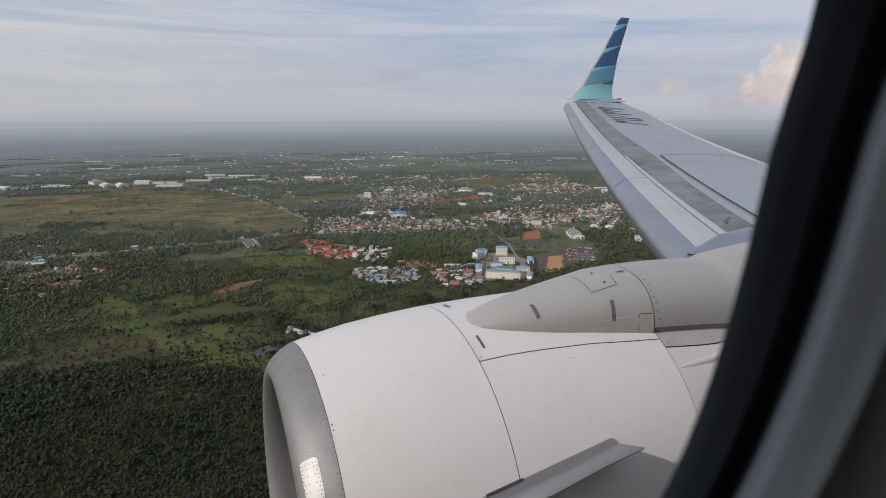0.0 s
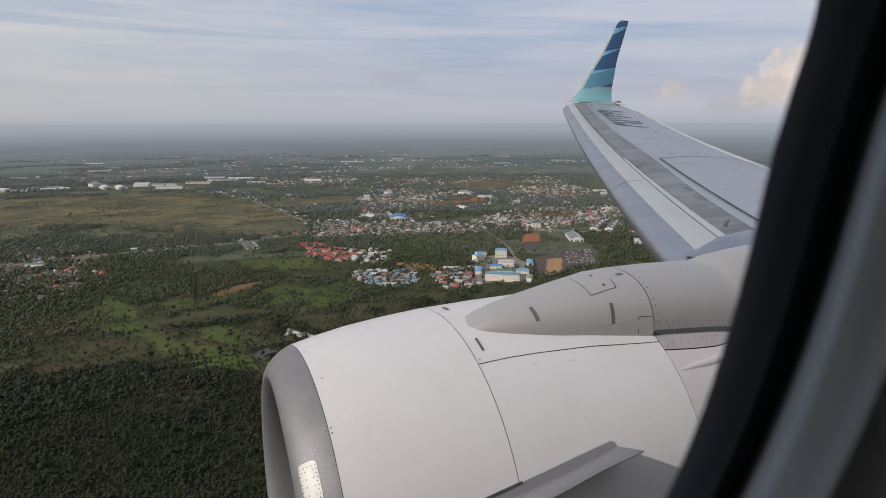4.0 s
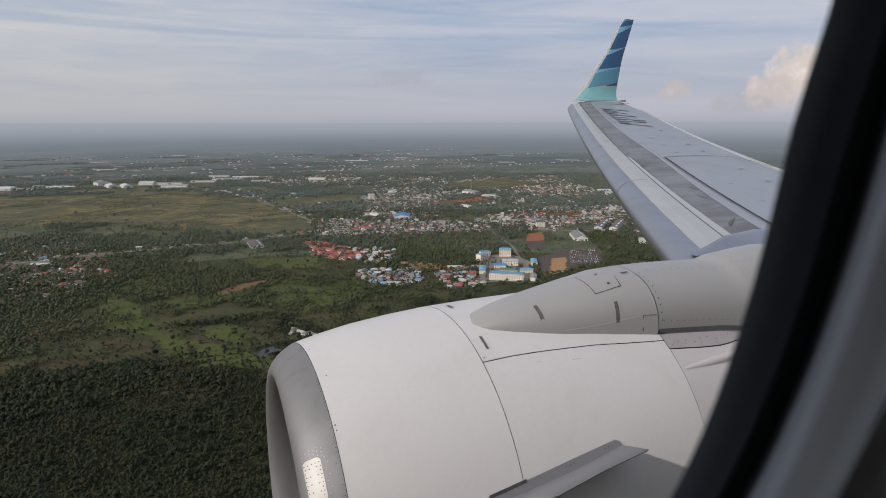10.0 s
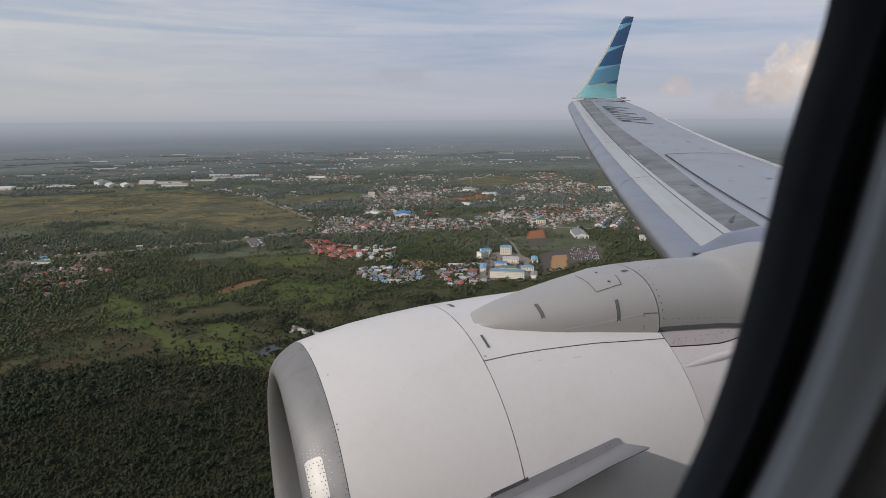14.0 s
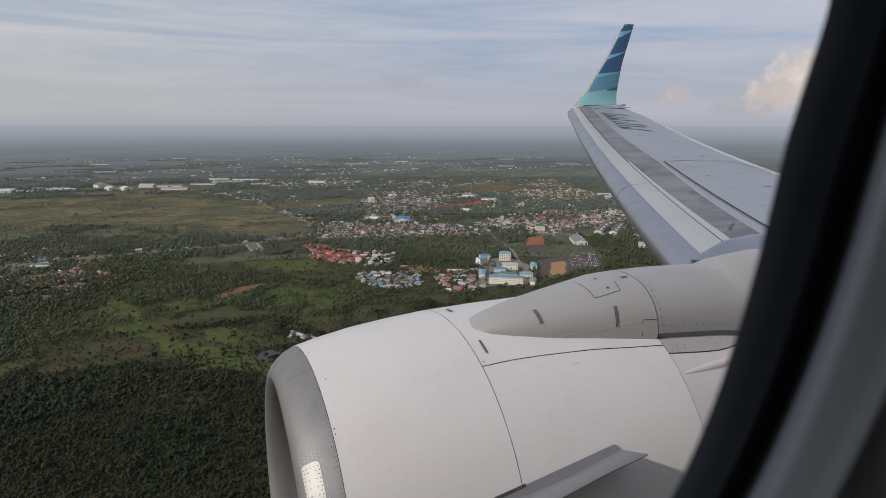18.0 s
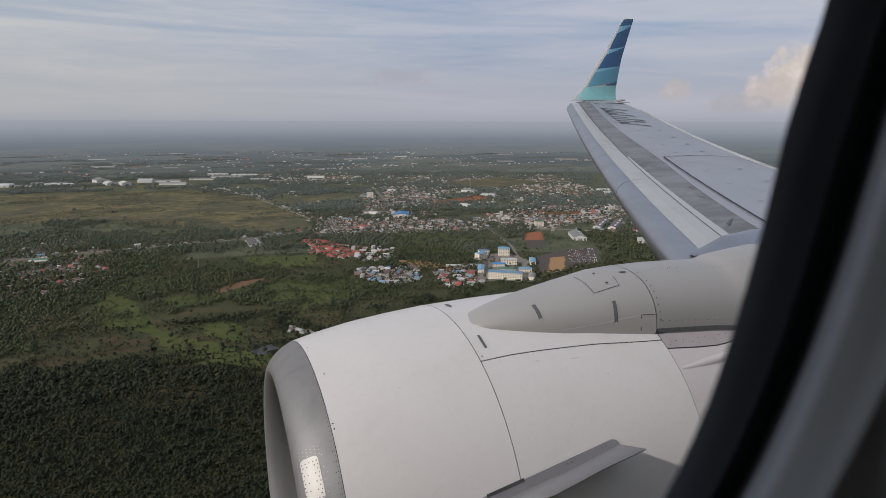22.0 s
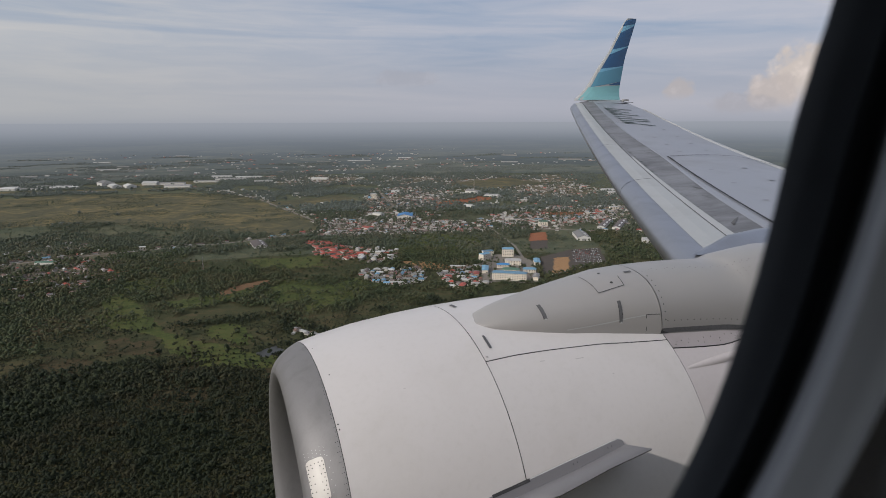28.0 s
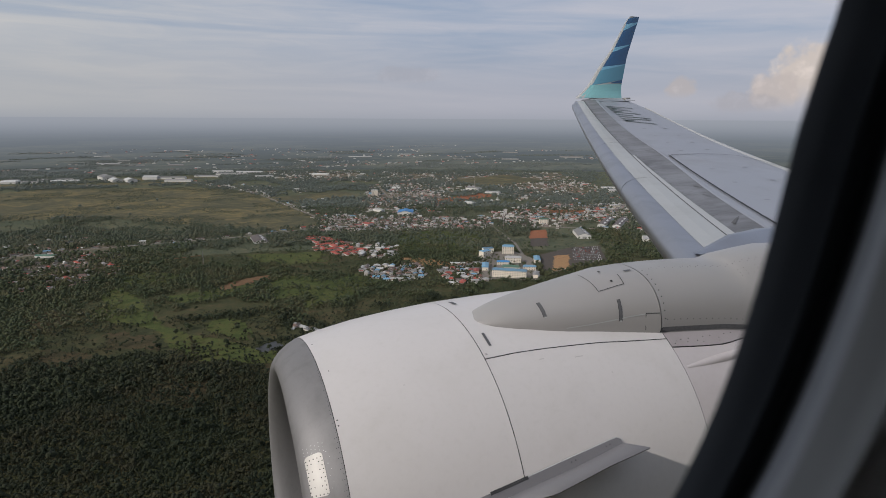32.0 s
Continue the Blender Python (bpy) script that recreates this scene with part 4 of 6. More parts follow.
def inside(poly, px, py):
    """Which of the points lie in the polygon."""
    px, py = np.asarray(px, float), np.asarray(py, float)
    hit = np.zeros(px.shape, dtype=bool)
    for (x0, y0), (x1, y1) in zip(poly, poly[1:] + poly[:1]):
        cross = (y0 > py) != (y1 > py)
        hit ^= cross & (px < (x1 - x0) * (py - y0) / ((y1 - y0) or 1e-9) + x0)
    return hit


cell_x, cell_y = np.meshgrid(GX + CELL * (np.arange(900) + 0.5), GY + CELL * (np.arange(920) + 0.5), indexing="ij")


def field(name, poly, mat, z, label, category, step=6.0, amp=10.0, clear=1.0):
    """A patch of open ground with a ragged edge, as one sheet of small cells; clear is the share that trees leave free."""
    xs, ys = [p[0] for p in poly], [p[1] for p in poly]
    nx, ny = int((max(xs) - min(xs) + 4 * amp) / step) + 2, int((max(ys) - min(ys) + 4 * amp) / step) + 2
    ox, oy = min(xs) - 2 * amp, min(ys) - 2 * amp
    gx, gy = np.meshgrid(ox + step * np.arange(nx), oy + step * np.arange(ny), indexing="ij")
    cx, cy = gx[:-1, :-1] + step / 2, gy[:-1, :-1] + step / 2
    bend = np.array([[noise.noise_vector(Vector((x / 34, y / 34, len(label)))) * 0.7 + noise.noise_vector(Vector((x / 11, y / 11, 5.0))) * 0.45 for y in cy[0]] for x in cx[:, 0]])
    hit = inside(poly, cx + bend[:, :, 0] * amp * 1.6, cy + bend[:, :, 1] * amp * 1.6)
    rs = np.random.RandomState(len(label))
    jx, jy = rs.uniform(-0.3, 0.3, gx.shape) * step * (amp > 0), rs.uniform(-0.3, 0.3, gx.shape) * step * (amp > 0)
    idx = -np.ones(gx.shape, dtype=int)
    verts, faces = [], []
    for i, j in zip(*np.nonzero(hit)):
        quad = []
        for a, b in ((i, j), (i + 1, j), (i + 1, j + 1), (i, j + 1)):
            if idx[a, b] < 0:
                idx[a, b] = len(verts)
                verts.append((gx[a, b] + jx[a, b], gy[a, b] + jy[a, b], z))
            quad.append(int(idx[a, b]))
        faces.append(tuple(quad))
        if rs.rand() < clear:
            block(cx[i, j], cy[i, j], 1.0 if step < 8 else 4.0)
    return tagged(new(name, mesh_of(name, verts, faces, mat)), label, category, "", "structure")


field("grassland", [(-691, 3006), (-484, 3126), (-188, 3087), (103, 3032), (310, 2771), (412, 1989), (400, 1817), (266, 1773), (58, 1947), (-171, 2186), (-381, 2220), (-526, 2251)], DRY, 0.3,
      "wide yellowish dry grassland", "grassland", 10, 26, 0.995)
field("meadow", [(-117, 1206), (-92, 1261), (-57, 1190), (-36, 1083), (-18, 991), (5, 944), (44, 912), (89, 845), (128, 818), (136, 777), (83, 784), (21, 832), (-4, 881), (-24, 957), (-55, 1011), (-90, 1040), (-124, 1084), (-99, 1144)], LUSH, 0.3,
      "bright green grassy clearing among trees", "meadow", 5, 9, 0.97)
field("meadow", [(-17, 1158), (64, 1184), (109, 1216), (149, 1172), (52, 1116), (9, 1107)], LUSH, 0.345, "green grassy strip between hedges", "meadow", 5, 8, 0.95)
field("meadow", [(147, 1156), (198, 1237), (252, 1212), (233, 1089), (155, 1074)], LUSH, 0.340, "green pasture beside the lane", "meadow", 5, 10, 0.9)
field("meadow", [(235, 1151), (332, 1202), (362, 1130), (250, 1032), (189, 1000)], LUSH, 0.380, "green meadow below the village", "meadow", 5, 10, 0.92)
field("meadow", [(39, 989), (71, 1004), (103, 919), (92, 881), (51, 924)], LUSH, 0.360, "yellowish green grass with bushes", "meadow", 5, 10, 0.72)
field("meadow", [(-97, 1334), (-41, 1367), (29, 1311), (-19, 1255), (-73, 1245)], LUSH, 0.320, "grassy patch behind a hedge", "meadow", 5, 12, 0.7)
field("meadow", [(575, 1636), (800, 1536), (641, 1314), (486, 1383)], LUSH, 0.3, "green field behind village houses", "meadow", 6, 16, 0.93)
field("bare_soil", [(74, 1196), (126, 1240), (169, 1254), (172, 1220), (114, 1196), (78, 1170)], SOIL, 0.4, "small patch of bare brown soil", "soil", 4, 5)
field("laterite_yard", [(907, 1508), (960, 1505), (898, 1399), (846, 1404)], ORANGE, 0.4, "freshly levelled orange earth yard", "yard", 4, 2)
field("dark_yard", [(846, 1402), (897, 1397), (835, 1302), (794, 1313)], DIRTYARD, 0.4, "dark surfaced yard", "yard", 4, 2)
field("sand_ground", [(463, 1318), (527, 1277), (540, 1187), (476, 1215)], SAND, 0.4, "sandy open ground beside the village", "ground", 5, 8, 0.9)
field("parking_ground", [(767, 1223), (876, 1268), (955, 1260), (868, 1114), (684, 1079)], DIRTYARD, 0.35, "wide dark trodden parking ground", "parking lot", 4, 2)
field("sand_strip", [(790, 1200), (826, 1198), (737, 1067), (703, 1076)], SAND, 0.5, "sandy strip across the parking ground", "sand", 4, 4)
field("laterite_yard", [(918, 2249), (1206, 2370), (1192, 2267), (895, 2115)], ORANGE, 0.4, "long strip of bare orange earth", "yard", 6, 14, 0.7)
field("laterite_yard", [(1180, 1840), (1290, 1800), (1270, 1740), (1150, 1780)], ORANGE, 0.4, "bare orange earth between houses", "yard", 5, 8)
field("school_yard", [(545, 1075), (640, 1015), (730, 1190), (730, 1290), (640, 1290)], YARD, 0.4, "paved yard between school buildings", "yard", 4, 5, 0.78)
field("dry_verge", [(-680, 3330), (-100, 3225), (170, 3190), (170, 3300), (-240, 3350), (-680, 3410)], DRY, 0.42, "open dry ground in front of the factories", "ground", 10, 14, 0.9)
field("factory_yard", [(-440, 3330), (-300, 3300), (-250, 3230), (-420, 3240)], YARD, 0.5, "pale gravel yard in front of factories", "yard", 6, 8)
for n, plan in enumerate(([(-93, 987), (-24, 949), (-29, 881), (-79, 914)], [(-43, 790), (38, 772), (23, 682), (-33, 703)], [(-214, 1146), (-152, 1128), (-148, 1043), (-193, 1032)],
                          [(-160, 950), (-104, 903), (-109, 846), (-160, 851)], [(-11, 842), (33, 812), (14, 783), (-28, 792)])):
    field("fallow_field", plan, FALLOW, 0.22 + 0.012 * n, "brownish scrubby clearing in the forest" + ("", " edge")[n % 2], "field", 5, 12, 0.55)
field("bare_soil", [(97, 786), (129, 768), (120, 737), (95, 752)], FALLOW, 0.4, "small burnt reddish clearing", "soil", 4, 5, 0.9)
field("pond", [(94, 844), (120, 864), (130, 840), (103, 819)], POND, 0.42, "small dark muddy pond in the grass", "pond", 3, 3)
field("meadow", [(150, 1470), (320, 1440), (300, 1330), (180, 1340)], LUSH, 0.3, "grassy strip beside the road village", "meadow", 6, 14, 0.8)

for plan in ([(1250, 2900), (1700, 3100), (1750, 2750), (1350, 2600)], [(-350, 3500), (200, 3650), (250, 3480), (-200, 3400)], [(300, 2500), (700, 2650), (680, 2450), (420, 2350)]):
    field("grassland", plan, DRY, 0.36, "pale open grassland", "grassland", 10, 26, 0.97)


def road(line, wide, mat, label, name="road", z=0.5):
    left, right = [], []
    pts = [Vector(p) for p in line]
    fine = []
    for a, b in zip(pts, pts[1:]):
        n = max(1, int((b - a).length / 30))
        fine += [a + (b - a) * i / n for i in range(n)]
    fine.append(pts[-1])
    for i, p in enumerate(fine):
        t = (fine[min(i + 1, len(fine) - 1)] - fine[max(0, i - 1)]).normalized()
        s = Vector((-t.y, t.x)) * wide / 2
        left.append((p.x + s.x, p.y + s.y, z))
        right.append((p.x - s.x, p.y - s.y, z))
        for d in np.arange(-15, 16, 3.0):
            block(p.x + t.x * d, p.y + t.y * d, wide / 2 + 1)
    low = lambda row: [(x, y, 0.0) for x, y, _ in row]
    ob = new(name, mesh_of(name, *loft([low(left), left, right, low(right)]), mat))
    return tagged(ob, label, "road", "", "structure"), fine


MAIN = [(-405, 1605), (-161, 1669), (9, 1684), (170, 1704), (322, 1748), (464, 1810), (628, 1783), (853, 1638), (1039, 1512), (1262, 1360)]
BRANCH = [(114, 3303), (222, 3057), (331, 2761), (420, 1986), (464, 1810)]
thinned = np.zeros(taken.shape, dtype=bool)
for (xa, ya), (xb, yb) in zip(MAIN[:5], MAIN[1:6]):
    for u in np.arange(0, 1, 0.02):
        x, y = xa + (xb - xa) * u, ya + (yb - ya) * u
        if noise.noise(Vector((x / 45, 2.2, 0))) > 0.05 or 40 < x < 330:
            for d in range(0, 30, 4):
                block(x, y - d, 3)
for plan in ([(-380, 1790), (-213, 1880), (-100, 1700), (-100, 1390), (-162, 1330), (-340, 1480)], [(489, 3807), (1049, 3684), (968, 3133), (502, 3093)], [(874, 2868), (1158, 2739), (995, 2232), (650, 2051), (517, 1909)],
             [(451, 2002), (841, 1789), (755, 1560), (380, 1660)], [(831, 1768), (1204, 1959), (1451, 1935), (1274, 1600), (955, 1500)], [(1432, 2762), (1884, 2717), (1677, 2245), (1229, 2127)], [(1074, 3540), (2164, 3130), (1910, 2705), (962, 2975)]):
    thinned |= inside(plan, cell_x, cell_y)
    cx_, cy_ = sum(p[0] for p in plan) / len(plan), sum(p[1] for p in plan) / len(plan)
    field("village_ground", [(cx_ + (x - cx_) * 0.86, cy_ + (y - cy_) * 0.86) for x, y in plan], EARTH, 0.26 + 0.0001 * cx_ * 0.1, "trodden earth and gardens between village houses", "ground", 12, 40, 0.0)
_, main_pts = road(MAIN, 9, YARD, "busy grey road lined with houses")
_, branch_pts = road(BRANCH, 9, YARD, "straight pale road across the grassland")
road([(853, 1638), (782, 1365), (649, 1043)], 6, YARD, "narrow pale lane past the school")
road([(885, 2814), (758, 2211), (533, 1814)], 7, YARD, "pale village road")
road([(170, 1704), (190, 1629), (330, 1580)], 5, SOIL, "unpaved brown lane")
road([(-300, 1420), (-100, 1445), (60, 1500)], 5, SOIL, "unpaved brown lane between houses")


# ---- buildings ----
def slab_roof(w, l, h, rise, over=0.6, hip=0.0, thick=0.18):
    """A pitched roof, ridge along y."""
    x, y = w / 2 + over, l / 2 + over
    top = [(-x, -y, h), (x, -y, h), (x, y, h), (-x, y, h), (0, -y + hip, h + rise), (0, y - hip, h + rise)]
    low = [(a, b, c - thick) for a, b, c in top]
    up = [(0, 4, 5, 3), (1, 2, 5, 4), (0, 1, 4), (2, 3, 5)] if hip else [(0, 4, 5, 3), (1, 2, 5, 4)]
    verts = top + low
    faces = up + [tuple(i + 6 for i in f[::-1]) for f in up] + [(0, 3, 9, 6), (1, 7, 8, 2)]
    faces += [(0, 6, 7, 1), (2, 8, 9, 3)] if hip else [(0, 6, 10, 4), (4, 10, 7, 1), (3, 5, 11, 9), (5, 2, 8, 11)]
    return verts, faces


def walls(w, l, h, rise, hip=0.0):
    v, f = box(-w / 2, w / 2, -l / 2, l / 2, -0.3, h - 0.05)
    if not hip:
        o = len(v)
        v += [(-w / 2, -l / 2, h - 0.06), (w / 2, -l / 2, h - 0.06), (0, -l / 2, h + rise - 0.2), (-w / 2, l / 2, h - 0.06), (w / 2, l / 2, h - 0.06), (0, l / 2, h + rise - 0.2)]
        f += [(o, o + 1, o + 2), (o + 4, o + 3, o + 5), (o + 1, o + 4, o + 5, o + 2), (o + 3, o, o + 2, o + 5)]
    return v, f


def house(w, l, h, rise, hip, roof, wall_mat, label, porch=False):
    ob = empty("house", pose(0, 0, -500), label, "house", "village houses")
    part("wall", walls(w, l, h, rise, hip), wall_mat, ob)
    part("roof", slab_roof(w, l, h, rise, 0.7, hip), roof, ob)
    for y in (-l * 0.25, l * 0.25):
        part("window", box(-w / 2 - 0.06, -w / 2 + 0.05, y - 0.8, y + 0.8, 1.0, 2.3), DARKGLASS, ob)
    part("door", box(-0.6, 0.6, -l / 2 - 0.06, -l / 2 + 0.05, 0.0, 2.1), R_BROWN, ob)
    part("window", box(w * 0.2, w * 0.38, -l / 2 - 0.06, -l / 2 + 0.05, 1.0, 2.3), DARKGLASS, ob)
    if porch:
        part("porch_roof", box(-w * 0.35, w * 0.35, -l / 2 - 2.4, -l / 2 + 0.2, h - 0.7, h - 0.5), roof, ob)
    return ob


def gone(ob):
    """Takes the pattern of a repeated thing out of the place again."""
    for o in (*ob.children_recursive, ob):
        bpy.data.objects.remove(o)


FAR_V, FAR_F, FAR_M = [], [], []
FAR_MATS = [W_HOUSE, R_RED, R_BROWN, R_GREY, R_WHITE, R_BLUE, R_DARK]
FAR_ROOF = {"red": 1, "redg": 1, "brown": 2, "grey": 3, "pale": 4, "blue": 5, "dark": 6, "tall": 4}


annex = random.Random(99)


def put_house(kind, m):
    """Near houses are things of their own; those past 1.5 km join the distant town."""
    at = m.translation
    block(at.x, at.y, 5)
    for _ in range(annex.choice((0, 1, 2, 2, 3))):
        a, d = annex.uniform(0, 6.28), annex.uniform(8, 12)
        add_house(annex.choice(("grey", "dark", "pale", "brown", "dark", "red")), pose(at.x + d * math.cos(a), at.y + d * math.sin(a), 0, 0, 0, annex.uniform(0, 180)) @ Matrix.Diagonal((1, 1, 0.75, 1)), annex.uniform(3, 5), annex.uniform(4, 8))
        block(at.x + d * math.cos(a), at.y + d * math.sin(a), 2)
    if math.hypot(at.x, at.y) < 1500:
        copy_thing(KINDS[kind], m).matrix_basis = m
        return
    add_house(kind, m)


def add_house(kind, m, w=8.2, l=11.5):
    h = 6.4 if kind == "tall" else 2.7
    for (v, f), mi in ((walls(w, l, h, w * 0.22), 0), (slab_roof(w, l, h, w * 0.22, 0.6), FAR_ROOF[kind])):
        o = len(FAR_V)
        FAR_V.extend(tuple(m @ Vector(p)) for p in v)
        FAR_F.extend(tuple(i + o for i in q) for q in f)
        FAR_M.extend([mi] * len(f))


KINDS = {
    "red": house(9, 12, 3.4, 2.4, 3.5, R_RED, W_HOUSE, "white village house with a red tiled hip roof"),
    "redg": house(8, 13, 3.2, 2.2, 0, R_RED, W_HOUSE, "cream village house with a red gable roof"),
    "brown": house(9, 12, 3.2, 2.2, 0, R_BROWN, W_HOUSE, "cream village house with a brown tiled roof", True),
    "grey": house(9, 14, 3.3, 1.8, 0, R_GREY, W_HOUSE, "white village house with a grey sheet roof"),
    "pale": house(10, 14, 3.6, 1.6, 0, R_WHITE, W_HOUSE, "white village house with a pale sheet roof", True),
    "blue": house(8, 12, 3.2, 2.0, 0, R_BLUE, W_HOUSE, "white village house with a blue sheet roof"),
    "dark": house(8, 11, 3.0, 2.0, 0, R_DARK, W_ROSE, "small house with a rusty dark roof"),
    "tall": house(10, 13, 7.2, 2.2, 3.0, R_WHITE, W_HOUSE, "two-storey white house with a pale hip roof"),
}


def settle(poly, count, mix, seed, apart=15.0, turn=None, long=1.0):
    rng = random.Random(seed)
    xs, ys = [p[0] for p in poly], [p[1] for p in poly]
    placed, tries = [], 0
    while len(placed) < count and tries < count * 40:
        tries += 1
        x, y = rng.uniform(min(xs), max(xs)), rng.uniform(min(ys), max(ys))
        i, j = int((x - GX) / CELL), int((y - GY) / CELL)
        if not inside(poly, [x], [y])[0] or not (0 <= i < 900 and 0 <= j < 920) or taken[max(0, i - 1):i + 2, max(0, j - 1):j + 2].any():
            continue
        if any((x - a) ** 2 + (y - b) ** 2 < apart ** 2 for a, b in placed):
            continue
        placed.append((x, y))
        base = turn if turn is not None else (20 if x < 200 else -28)
        m = pose(x, y, 0, 0, 0, base + 90 * rng.randrange(2) + rng.uniform(-6, 6)) @ Matrix.Diagonal((rng.uniform(0.7, 1.2), rng.uniform(0.7, 1.1) * long * (2.2 if rng.random() < 0.12 and long == 1.0 else 1.0), rng.uniform(0.75, 1.15), 1))
        put_house(rng.choice(mix), m)
    return placed


def along(pts, step, off, mix, seed, skip=0.25):
    rng = random.Random(seed)
    run = 0.0
    for a, b in zip(pts, pts[1:]):
        d = b - a
        t = d.normalized()
        run += d.length
        if run < step:
            continue
        run = 0.0
        for side in (-1, 1):
            if rng.random() < skip:
                continue
            o = off + rng.uniform(0, 7)
            x, y = a.x - t.y * o * side, a.y + t.x * o * side
            i, j = int((x - GX) / CELL), int((y - GY) / CELL)
            if taken[i, j]:
                continue
            m = pose(x, y, 0, 0, 0, math.degrees(math.atan2(t.y, t.x)) + 90 * rng.randrange(2)) @ Matrix.Diagonal((rng.uniform(0.6, 1.05), rng.uniform(0.6, 1.3), rng.uniform(0.8, 1.2), 1))
            put_house(rng.choice(mix), m)


ALL = ("red", "redg", "brown", "brown", "brown", "grey", "grey", "grey", "pale", "blue", "dark", "dark", "dark", "tall")
along(main_pts, 1, 14, ALL, 3, 0.2)
along(branch_pts, 1, 14, ALL, 5, 0.35)
settle([(329, 1634), (373, 1632), (414, 1415), (350, 1375), (307, 1462)], 34, ("red", "redg", "red"), 11, 13, 10, 2.6)
settle([(393, 1538), (497, 1414), (453, 1329), (388, 1326)], 34, ("pale", "grey", "redg", "tall", "pale", "brown"), 12, 13)
settle([(354, 1253), (484, 1235), (440, 1110), (340, 1131)], 24, ("blue", "grey", "brown", "pale", "tall", "grey"), 13, 15)
settle([(424, 1922), (650, 1846), (892, 1713), (821, 1577), (594, 1688), (369, 1679)], 85, ALL, 14, 16)
settle([(861, 2824), (1071, 2874), (1163, 2557), (814, 1877), (549, 1866)], 75, ALL, 16, 22)
settle([(-408, 1711), (-209, 1691), (-96, 1540), (-98, 1373), (-209, 1228), (-313, 1274)], 44, ("brown", "grey", "dark", "dark", "red", "brown"), 17, 18)
settle([(1263, 1985), (1525, 1869), (1261, 1490), (1091, 1649)], 70, ALL, 18, 17)
settle([(976, 1875), (1203, 1927), (1017, 1658), (882, 1659)], 46, ("pale", "grey", "tall", "pale", "redg"), 19, 16)
settle([(212, 3259), (622, 2799), (516, 2009), (431, 2118), (351, 2920)], 30, ALL, 20, 25)
settle([(549, 1206), (637, 1216), (577, 1100), (514, 1103)], 16, ("brown", "grey", "blue", "pale"), 21, 14)
settle([(611, 3700), (1742, 3300), (1812, 3014), (1208, 2537), (875, 2962), (532, 3273)], 120, ("pale", "grey", "pale", "tall", "redg"), 22, 26)
settle([(1400, 2600), (1900, 2500), (1700, 2000), (1350, 2050)], 30, ALL, 23, 25)
settle([(1263, 1985), (1525, 1869), (1261, 1490), (1091, 1649)], 70, ALL, 28, 13)
settle([(861, 2824), (1071, 2874), (1163, 2557), (814, 1877), (549, 1866)], 150, ALL, 26, 14)
settle([(424, 1922), (650, 1846), (892, 1713), (821, 1577), (594, 1688), (369, 1679)], 110, ALL, 27, 12)
settle([(1000, 2900), (1900, 2800), (1800, 2200), (1250, 1950), (1050, 2000), (1150, 2500)], 160, ("pale", "grey", "pale", "tall", "redg", "brown"), 29, 18)
settle([(-334, 1498), (-307, 1656), (-244, 1660), (-143, 1649), (-107, 1397), (-162, 1336), (-250, 1388)], 26, ("brown", "grey", "dark", "pale", "dark", "brown", "grey", "dark"), 61, 16)
settle([(-376, 1788), (-213, 1874), (-150, 1724), (-246, 1675), (-353, 1676)], 14, ("grey", "dark", "pale", "brown"), 62, 18)
settle([(489, 3807), (1049, 3684), (968, 3133), (502, 3093)], 150, ("grey", "pale", "brown", "dark", "pale", "redg", "tall"), 63, 16)
settle([(874, 2868), (1158, 2739), (995, 2232), (650, 2051), (517, 1909)], 95, ALL, 64, 14)
settle([(451, 2002), (841, 1789), (755, 1600), (399, 1691)], 75, ALL + ("pale", "grey"), 65, 13)
settle([(831, 1768), (1204, 1959), (1451, 1935), (1274, 1633), (955, 1542)], 110, ("grey", "pale", "pale", "brown", "dark", "redg", "tall", "blue"), 66, 14)
settle([(1432, 2762), (1884, 2717), (1677, 2245), (1229, 2127)], 60, ("pale", "grey", "brown", "tall"), 67, 16)
settle([(1074, 3540), (2164, 3130), (1910, 2705), (962, 2975)], 140, ("pale", "grey", "pale", "brown", "redg"), 68, 18)
settle([(510, 1186), (584, 1153), (540, 1038), (473, 1054)], 22, ("brown", "grey", "red", "pale", "dark"), 69, 12)
settle([(354, 1253), (484, 1235), (440, 1110), (340, 1131)], 22, ("grey", "blue", "pale", "brown", "dark"), 70, 11)
for x, y, kind in ((171, 902, "pale"), (182, 890, "grey"), (186, 878, "pale"), (160, 915, "brown")):
    put_house(kind, pose(x, y, 0, 0, 0, 20) @ Matrix.Diagonal((0.7, 0.7, 0.8, 1)))
# hamlets strung out over the far plain
for n in range(44):
    hx, hy = annex.uniform(-900, 3600), annex.uniform(3950, 6800)
    for _ in range(annex.randrange(5, 16)):
        x, y = hx + annex.gauss(0, 190), hy + annex.gauss(0, 50)
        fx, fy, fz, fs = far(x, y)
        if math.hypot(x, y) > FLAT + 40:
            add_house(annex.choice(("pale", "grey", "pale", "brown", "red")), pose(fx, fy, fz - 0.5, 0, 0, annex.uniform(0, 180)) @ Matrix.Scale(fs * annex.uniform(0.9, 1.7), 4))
for kind in list(KINDS.values()):
    gone(kind)
town = new("distant_town", mesh_of("distant_town", FAR_V, FAR_F, FAR_MATS[0]))
for mat in FAR_MATS[1:]:
    town.data.materials.append(mat)
town.data.polygons.foreach_set("material_index", FAR_M)
tagged(town, "crowded small houses and sheds with red, grey and pale roofs", "town", "", "stuff")


